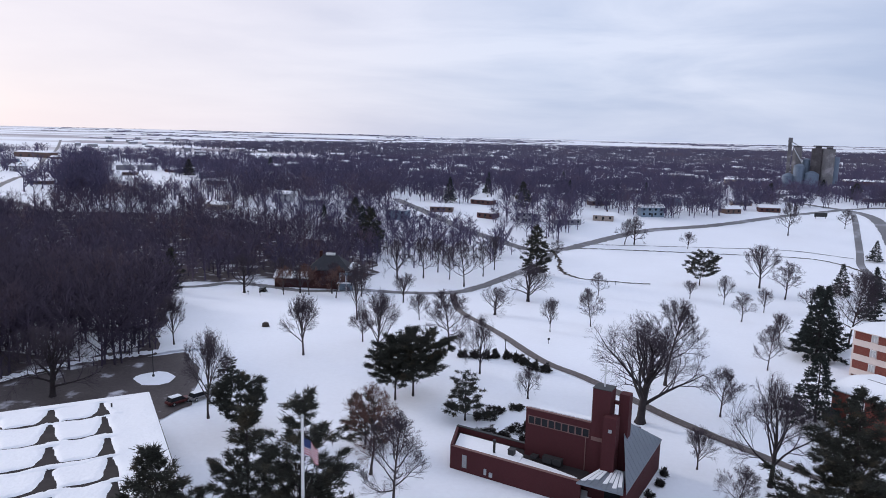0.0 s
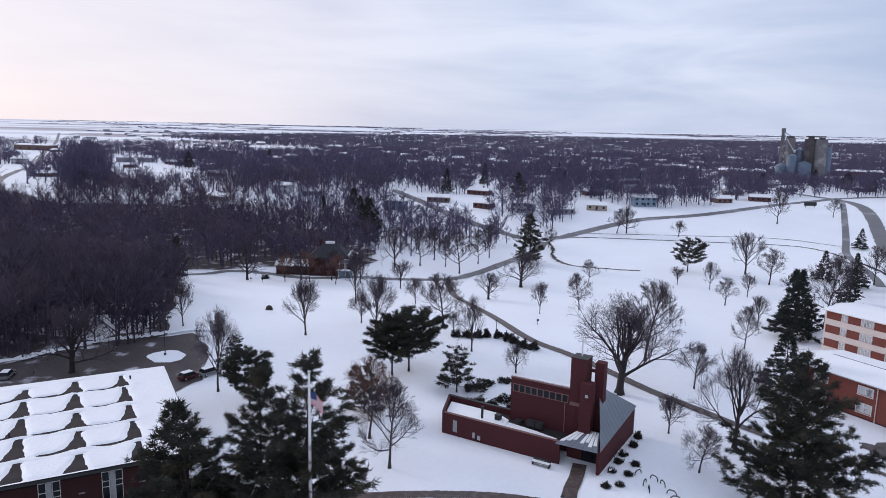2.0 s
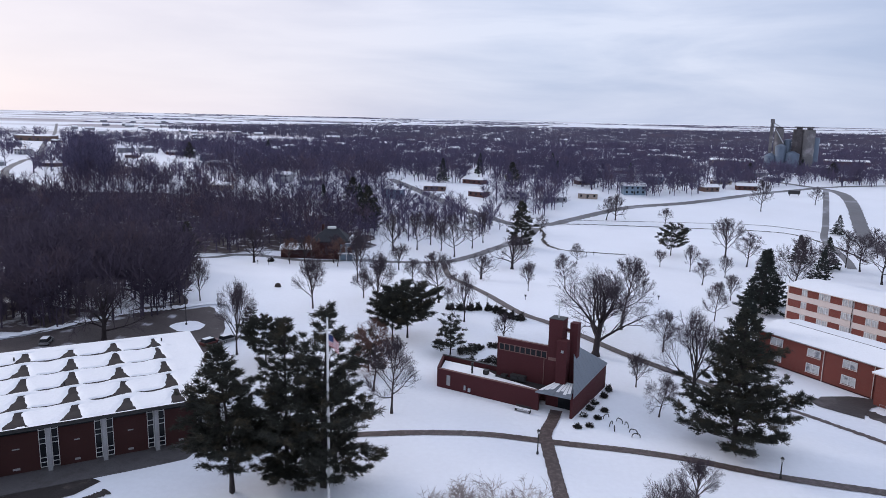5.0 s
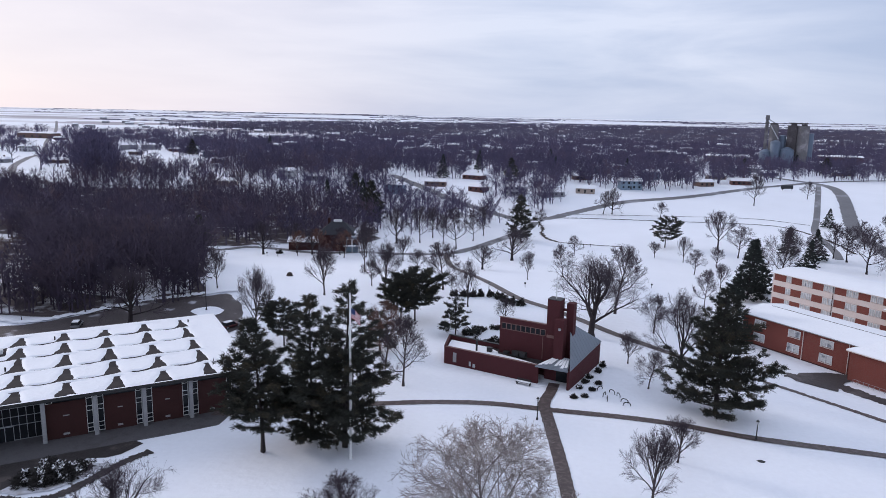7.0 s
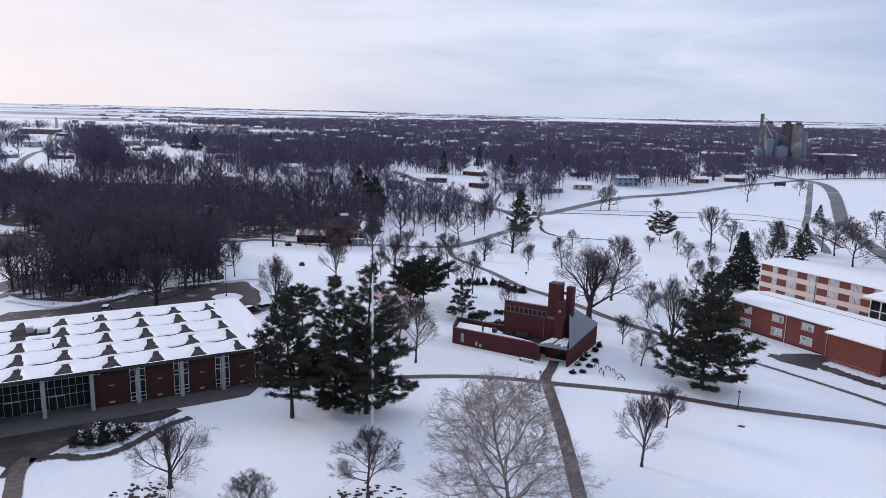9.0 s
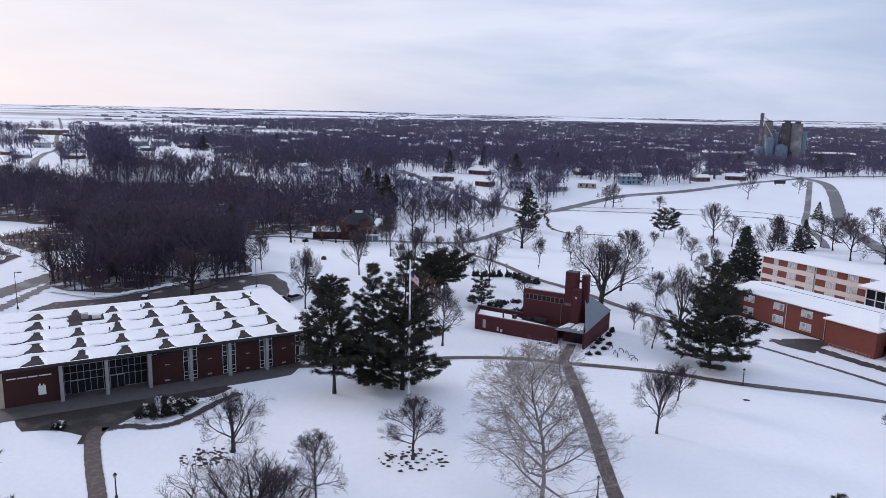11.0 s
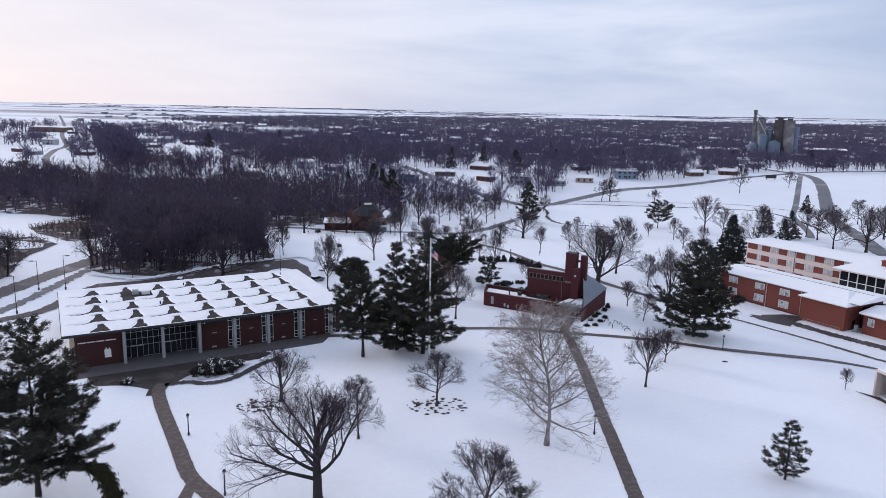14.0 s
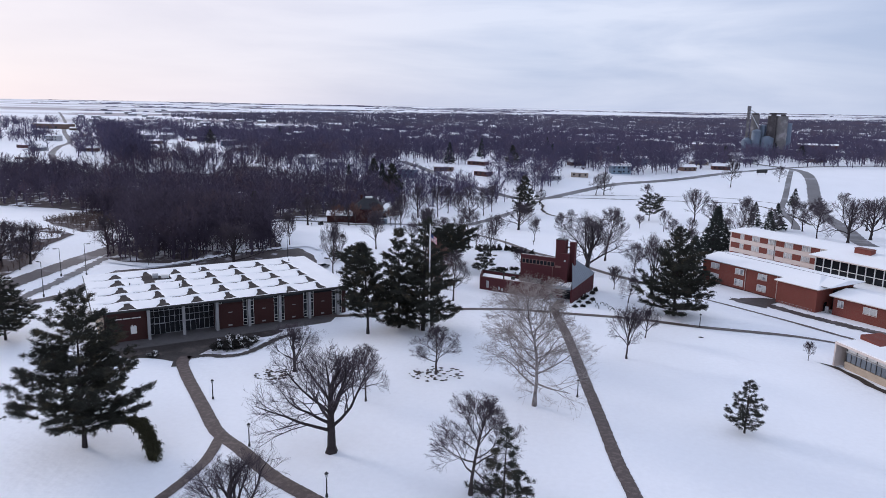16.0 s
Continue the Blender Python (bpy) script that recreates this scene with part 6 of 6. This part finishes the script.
# ---- grain elevator ----
def grain_elevator():
    G = thing("grain_elevator", pose(251, 800, 0, 0, 0, -15), "tall concrete grain elevator with steel bins", "grain elevator")

    def tank(name, x, y, r, h, mat, cone=0.0, n=24):
        x, r = x * 0.80 - 3.0, r * 0.84
        bm = bmesh.new()
        prof = [(r, -1), (r, h)] + ([(r * 0.25, h + cone)] if cone else [])
        lathe(bm, x, y, prof, n)
        for f in bm.faces:
            f.smooth = False
        ob = part(name, bm, mat, G)
        for z in np.arange(4, h, 5.5):
            hoop = bmesh.new()
            lathe(hoop, x, y, [(r + 0.02, z), (r + 0.09, z + 0.05), (r + 0.02, z + 0.3)], n)
            part("hoop", hoop, mat, ob)
        return ob

    tank("silo", -9.0, 0, 5.0, 41, SILO)
    tank("silo", 13.0, 0, 6.4, 40.5, SILO_DARK)
    tank("silo", 24.0, -3, 6.4, 40.0, SILO)
    tank("silo", 31.5, 3, 5.0, 33, BIN_STEEL)
    tank("steel_bin", -16.5, -7, 6.5, 14.5, BIN_STEEL, 2.5)
    tank("steel_bin", -6.0, -9, 5.8, 24.0, BIN_STEEL, 2.0)
    tank("steel_bin", 7.5, -10, 7.5, 17.0, BIN_STEEL, 2.5)
    tank("steel_bin", 1.8, 2, 4.0, 30, BIN_STEEL, 1.0)
    leg = bmesh.new()
    for dx in (-1.3, 1.3):
        for dy in (-1.3, 1.3):
            box(leg, -17 + dx - 0.25, -17 + dx + 0.25, dy - 0.25, dy + 0.25, 0, 47)
    for z in range(3, 47, 3):
        box(leg, -18.5, -15.5, -1.5, 1.5, z, z + 0.3)
    box(leg, -17.9, -16.1, -0.9, 0.9, 0, 46)
    box(leg, -18.8, -15.2, -1.6, 1.6, 46, 50)
    part("elevator_leg", leg, SILO, G)
    part("headhouse", boxes((-13.5, -7, -2.4, 2.4, 41, 42.6)), SILO_DARK, G)
    part("gallery", boxes((3, 20, -1.2, 1.2, 42.2, 43.2)), SILO_DARK, G)
    part("headhouse", boxes((5, 10, -2.5, 2.5, 40.5, 42.4)), SILO_DARK, G)
    part("headhouse", boxes((14, 19, -5, -1, 40, 42)), SILO_DARK, G)
    sp = np.array([[-17, 0, 47, -9, 0, 42, 0.5, 0.5], [-17, 0, 46, -6, -9, 27, 0.4, 0.4]])
    me = tube_mesh("spout", sp, 6)
    me.materials.append(STEEL)
    part("spout", me, None, G)
    return G


grain_elevator()
for k, (x, y, w, d, h, mat, name) in enumerate(((150, 900, 34, 14, 7, SIDINGS[1], "long grey shed with a snowy roof"), (330, 860, 40, 16, 8, SIDINGS[5], "long brick warehouse with a snowy roof"), (205, 860, 26, 14, 6, SIDINGS[2], "tan warehouse with a snowy roof"), (-700, 1000, 60, 18, 7, SIDINGS[4], "long dark barn with a snowy roof"))):
    S = thing("warehouse", pose(x, y, ground_z(x, y), 0, 0, -10), name, "warehouse")
    part("wall", boxes((-w / 2, w / 2, -d / 2, d / 2, -1, h)), mat, S)
    part("roof", gable(-w / 2, w / 2, -d / 2, d / 2, h, 1.5, 0.6, 0.2), ROOF_SNOW, S)
    for i in range(3):
        part("loading_door", boxes((-w / 3 + i * w / 4, -w / 3 + i * w / 4 + 4, -d / 2 - 0.1, -d / 2 + 0.1, -0.5, 4)), DARK_METAL, S)


# ---- flagpole, lamps and small things ----
def flagpole(x, y, high):
    F = thing("flagpole", pose(x, y, ground_z(x, y)), "tall white flagpole with a striped flag", "flagpole")
    bm = bmesh.new()
    lathe(bm, 0, 0, [(0.32, 0), (0.32, 0.15), (0.19, 0.3), (0.17, high * 0.5), (0.11, high)], 10)
    part("pole", bm, WHITE, F, "white pole")
    bm = bmesh.new()
    bmesh.ops.create_uvsphere(bm, u_segments=10, v_segments=6, radius=0.16, matrix=Matrix.Translation((0, 0, high + 0.12)))
    part("finial", bm, STEEL, F)
    wave = lambda u: 0.28 * math.sin(u * 2.6) * min(1, u)
    drop = 1.7
    for s in range(13):
        V, Q = [], []
        first = 6 if s < 7 else 0
        for i in range(first, 15):
            u = 2.1 * i / 14
            for e in (0, 1):
                V.append((0.1 + u * 0.62, wave(u), high - drop - 1.35 * (s + e) / 13 - 0.42 * u))
        for i in range(14 - first):
            a = 2 * i
            Q.append((a, a + 2, a + 3, a + 1))
        me = fast_mesh("stripe", V, None, Q)
        me.materials.append(FLAG_WHITE if s % 2 else FLAG_RED)
        part("stripe", me, None, F)
    V, Q = [], []
    for i in range(7):
        u = 2.1 * i / 14
        for e in (0, 7):
            V.append((0.1 + u * 0.62, wave(u) - 0.005, high - drop - 1.35 * e / 13 - 0.42 * u))
    for i in range(6):
        a = 2 * i
        Q.append((a, a + 2, a + 3, a + 1))
    me = fast_mesh("canton", V, None, Q)
    me.materials.append(FLAG_BLUE)
    part("canton", me, None, F)


flagpole(-18.9, 135.2, 22.6)


def lamp_post(x, y, high):
    P = thing("lamp_post", pose(x, y, ground_z(x, y)), "dark metal lamp post beside a path", "lamp post", "path lamps")
    bm = bmesh.new()
    lathe(bm, 0, 0, [(0.17, 0), (0.17, 0.25), (0.09, 0.5), (0.07, high - 0.65)], 10)
    part("post", bm, DARK_METAL, P)
    bm = bmesh.new()
    lathe(bm, 0, 0, [(0.10, high - 0.65), (0.19, high - 0.5), (0.23, high - 0.2)], 8)
    head = part("lantern", bm, BLIND, P, "glass lantern")
    bm = bmesh.new()
    lathe(bm, 0, 0, [(0.27, high - 0.2), (0.15, high - 0.05), (0.03, high + 0.08)], 8)
    part("cap", bm, DARK_METAL, head)


for x, y, h in ((-37.3, 86.8, 3.4), (-49.4, 102, 3.3), (37.3, 149.9, 3.0), (5.9, 151.5, 3.6), (8.8, 108.2, 3.0), (-22.8, 74.3, 3.2), (-6.2, 227.5, 3.2)):
    lamp_post(x, y, h)


def street_lamp(x, y, high, turn):
    P = thing("street_lamp", pose(x, y, ground_z(x, y), 0, 0, turn), "tall dark street lamp with a flat head", "street lamp", "street lamps")
    bm = bmesh.new()
    lathe(bm, 0, 0, [(0.22, 0), (0.22, 0.6), (0.09, 0.7), (0.06, high)], 10)
    part("pole", bm, DARK_METAL, P)
    part("arm", boxes((0, 1.1, -0.05, 0.05, high - 0.1, high)), DARK_METAL, P)
    part("head", boxes((0.7, 1.5, -0.2, 0.2, high - 0.14, high + 0.04)), DARK_METAL, P)


for x, y, h, a in ((-123.6, 172.4, 7.6, 200), (-117.6, 174.3, 8.8, 20), (-114.8, 152.9, 8.6, 160), (-70.9, 202.2, 8.0, 30)):
    street_lamp(x, y, h, a)


def mound(name, x, y, rx, ry, h, mat, label, category, seed, turn=0.0, kind=""):
    bm = bmesh.new()
    bmesh.ops.create_icosphere(bm, subdivisions=3, radius=1.0)
    for v in bm.verts:
        n = noise.noise(v.co * 2.2 + Vector((seed, 0, 0)))
        v.co = Vector((v.co.x * rx, v.co.y * ry, max(-0.2, v.co.z) * h)) * (1 + 0.28 * n)
    ob = new(name, mesh_of(bm, name, mat))
    ob.matrix_basis = pose(x, y, ground_z(x, y) - 0.02, 0, 0, turn)
    return tagged(ob, label, category, kind=kind)


patch("traffic_island", [(-70.2 + 3.9 * math.cos(a * 0.45), 201.3 + 3.3 * math.sin(a * 0.45)) for a in range(14)], SNOW, "snow heaped on the island in the car park", "traffic island", lift=0.28, cell=1.2, seed=31, rag=0.25)
strip("snow_bank", [(-122, 191), (-110, 187.5), (-104, 188.5), (-90, 205), (-80, 212), (-70, 218), (-64, 214)], 2.2, SNOW, "ploughed snow along the car park edge", "snow bank", lift=0.35, rag=0.6, seed=32)

_SHRUBS = {}


def shrub(x, y, r, h, seed, mat=SHRUB, label="clipped dark shrub with snow beside the path", snowy=False):
    """A low bush: short stems and a dense ball of small leaves and twigs."""
    rng = np.random.default_rng(seed)
    n = int(90 * r * h + 60)
    d = rng.normal(0, 1, (n, 3))
    d /= np.linalg.norm(d, axis=1, keepdims=True)
    d[:, 2] = np.abs(d[:, 2])
    c = d * np.array([r, r, h]) * rng.uniform(0.45, 1.0, (n, 1)) * (1 + 0.25 * np.sin(d[:, :1] * 5 + seed))
    crown = blade_mesh("leaves", c, d, np.full(n, 0.34), 0.22, rng, 7)
    stems = np.array([(0, 0, -0.1, *(p * 0.9), 0.03, 0.01) for p in c[:24]])
    me = tube_mesh("stems", stems, 4)
    S = thing("shrub", pose(x, y, ground_z(x, y)), label, "shrub", "shrubs by the paths")
    part("leaves", crown, mat, S)
    part("stems", me, DARK_BARK, S)
    if snowy:
        up = c[(d[:, 2] > 0.45) & (np.sin(d[:, 0] * 4 + d[:, 1] * 3 + seed) > 0.62)]
        if len(up):
            tagged(part("snow", blade_mesh("snow", up + np.array([0, 0, 0.12]), np.tile([0.3, 0.0, 0.3], (len(up), 1)), np.full(len(up), 0.42), 0.32, rng, 2, 0.3), ROOF_SNOW, S, "snow caught on the leaves"), kind="stuff")


for k, (x, y) in enumerate(((-14.7, 223.4), (-12.3, 223.5), (-9.9, 224), (-8.1, 224.4), (-5.6, 224.5), (-3.2, 222.9), (-1.9, 220.8), (-0.1, 218.4), (2.2, 217.7))):
    shrub(x, y, 0.9 + 0.2 * (k % 3), 1.5 + 0.2 * (k % 2), 200 + k)
for k, (x, y, r, h) in enumerate(((-8, 192.5, 1.9, 1.2), (-6.2, 195, 1.6, 0.9), (-7, 184.8, 1.8, 1.5), (-4.5, 184.2, 1.7, 1.4), (-2.6, 188.0, 1.6, 0.9), (-0.6, 189.2, 1.6, 0.8), (-0.8, 184.6, 1.4, 0.8), (-2.8, 197, 1.3, 0.7))):
    shrub(x, y, r, h, 230 + k, SHRUB, "dark spreading shrub half under snow", k % 2 == 0)
for k, (x, y, r, h) in enumerate(((15.6, 170.8, 1.0, 1.0), (14.7, 168.4, 0.9, 0.9), (17.4, 174, 1.0, 1.2), (13.6, 165.6, 0.8, 0.7), (18.5, 177, 1.0, 1.4), (12.4, 161.2, 1.0, 0.5), (14.2, 161.9, 0.9, 0.5), (15.6, 165.0, 0.8, 0.7), (16.9, 168, 0.8, 0.8), (-90, 305, 2.2, 2.6))):
    shrub(x - 0.5, y, r * 0.5, h * 0.6, 260 + k, SHRUB, "low winter shrub by the chapel wall", k % 3 == 0)
for k, (x, y, r, h) in enumerate(((-58.6, 124.8, 1.7, 1.6), (-56.4, 125.2, 2.0, 1.9), (-54.6, 126.8, 2.0, 1.8), (-56.6, 127.6, 2.0, 1.9), (-53.6, 129.4, 1.4, 1.2), (-68.5, 118.6, 0.9, 0.8))):
    shrub(x, y, r, h, 290 + k, SHRUB, "dark evergreen shrub capped with snow by the entrance", True)


def mulch_ring(x, y, r, seed):
    """Fallen bark and clods showing dark through the snow round a trunk."""
    rng = np.random.default_rng(seed)
    bm = bmesh.new()
    for k in range(70):
        a, d = rng.uniform(0, 6.28), r * rng.uniform(0.25, 1.05)
        px, py = x + d * math.cos(a), y + d * math.sin(a) * 0.75
        w = rng.uniform(0.12, 0.5)
        prism(bm, [(px + w * math.cos(b) * rng.uniform(0.5, 1), py + w * 0.6 * math.sin(b) * rng.uniform(0.5, 1)) for b in np.arange(6) * 1.047], ground_z(px, py) - 0.02, ground_z(px, py) + 0.07)
    tagged(new("mulch", mesh_of(bm, "mulch", SOIL)), "dark mulch clods showing through the snow", "mulch", kind="stuff")


mulch_ring(-14.8, 114.5, 4.6, 1)
mulch_ring(-43.0, 113.5, 3.6, 2)


def car(x, y, turn, paint, label):
    K = thing("car", pose(x, y, ground_z(x, y) + 0.08, 0, 0, turn), label, "car", "parked cars")
    bm = bmesh.new()
    prism(bm, [(-2.2, -0.85), (2.2, -0.85), (2.2, 0.85), (-2.2, 0.85)], 0.28, [0.8, 0.75, 0.75, 0.8])
    bmesh.ops.bevel(bm, geom=bm.edges[:], offset=0.12, segments=2, affect="EDGES")
    part("body", bm, paint, K)
    bm = bmesh.new()
    lo = [bm.verts.new(p) for p in ((-1.9, -0.78, 0.78), (1.1, -0.78, 0.78), (1.1, 0.78, 0.78), (-1.9, 0.78, 0.78))]
    hi = [bm.verts.new(p) for p in ((-1.6, -0.62, 1.42), (0.3, -0.62, 1.42), (0.3, 0.62, 1.42), (-1.6, 0.62, 1.42))]
    for i in range(4):
        j = (i + 1) % 4
        bm.faces.new((lo[i], lo[j], hi[j], hi[i]))
    bm.faces.new(hi)
    part("cabin_glass", bm, GLASS, K)
    part("roof", boxes((-1.62, 0.32, -0.64, 0.64, 1.41, 1.48)), ROOF_SNOW, K, "snow on the roof")
    for u in (-1.35, 1.35):
        for s in (-1, 1):
            bm = bmesh.new()
            bmesh.ops.create_cone(bm, cap_ends=True, segments=14, radius1=0.33, radius2=0.33, depth=0.22, matrix=Matrix.Translation((u, s * 0.78, 0.33)) @ Matrix.Rotation(radians(90), 4, "X"))
            w = part("wheel", bm, RUBBER, K)
            bm = bmesh.new()
            bmesh.ops.create_cone(bm, cap_ends=True, segments=12, radius1=0.19, radius2=0.19, depth=0.24, matrix=Matrix.Translation((u, s * 0.78, 0.33)) @ Matrix.Rotation(radians(90), 4, "X"))
            part("rim", bm, STEEL, w)


car(-60.6, 192.2, 60, RED_PAINT, "dark red parked car")
car(-57.9, 194.8, 60, GREY_PAINT, "grey parked car with a snowy roof")
for k, (x, y) in enumerate(((-93, 186.5),)):
    car(x, y, 110, (GREY_PAINT, RED_PAINT, GREY_PAINT)[k], "dark parked car by the woods")


def hoop_seat(x, y, turn):
    """A small bent-metal cycle rack."""
    bm = bmesh.new()
    R = thing("cycle_rack", pose(x, y, ground_z(x, y), 0, 0, turn), "small dark hooped rack in the snow", "rack", "hooped racks")
    pts = [(-0.6, 0, -0.05), (-0.55, 0, 0.35), (-0.3, 0, 0.6), (0.3, 0, 0.6), (0.55, 0, 0.35), (0.6, 0, -0.05)]
    me = tube_mesh("hoop", np.array([(*a, *b, 0.07, 0.07) for a, b in zip(pts, pts[1:])]), 6)
    part("hoop", me, DARK_METAL, R)
    bm.free()


for k, (x, y) in enumerate(((16.5, 165.5), (17.0, 162.9), (17.3, 161.2), (19.3, 162.9), (18.4, 164.2), (20.0, 160.6), (20.2, 159.2))):
    hoop_seat(x, y, 40 + 23 * k)


def bench(x, y, turn):
    B = thing("bench", pose(x, y, ground_z(x, y), 0, 0, turn), "snowy slatted bench by the chapel wall", "bench")
    for i in range(4):
        part("seat_slat", boxes((-1.3, 1.3, -0.3 + 0.16 * i, -0.18 + 0.16 * i, 0.42, 0.46)), DARK_METAL, B)
    for i in range(3):
        part("back_slat", boxes((-1.3, 1.3, 0.34, 0.38, 0.55 + 0.14 * i, 0.65 + 0.14 * i)), DARK_METAL, B)
    for u in (-1.2, 1.2):
        part("leg", boxes((u - 0.05, u + 0.05, -0.28, 0.4, 0, 0.42), (u - 0.05, u + 0.05, 0.33, 0.4, 0.42, 0.95)), DARK_METAL, B)
    part("snow_cover", boxes((-1.25, 1.25, -0.25, 0.3, 0.46, 0.56)), ROOF_SNOW, B)


bench(3.6, 165.6, -23)
mound("boulder", -63.5, 239.0, 0.9, 0.7, 1.1, SOIL, "dark boulder alone on the snowy lawn", "boulder", 3)
mound("manhole_cover", 36.0, 143.1, 0.55, 0.4, 0.10, DARK_METAL, "dark drain cover in the snow", "drain cover", 4)
for k, (x, y) in enumerate(((3.0, 239), (40.5, 262), (26.5, 350), (29.5, 351), (-52, 300), (-92, 296), (-88, 296))):
    M = thing("marker_post", pose(x, y, ground_z(x, y)), "small post standing in the snow", "post", "marker posts")
    bm = bmesh.new()
    cylinder(bm, 0, 0, -0.1, 1.2, 0.08, 0.08, 8)
    part("post", bm, CONCRETE, M)
    part("plate", boxes((-0.25, 0.25, -0.12, -0.08, 0.9, 1.4)), DARK_METAL, M)
sign = thing("park_sign", pose(172, 545, ground_z(172, 545), 0, 0, 10), "dark board sign on two posts by the road", "sign")
part("board", boxes((-4, 4, -0.15, 0.15, 1.0, 3.4)), DARK_METAL, sign)
for u in (-3, 3):
    part("post", boxes((u - 0.15, u + 0.15, -0.1, 0.1, -0.2, 1.0)), BARK, sign)
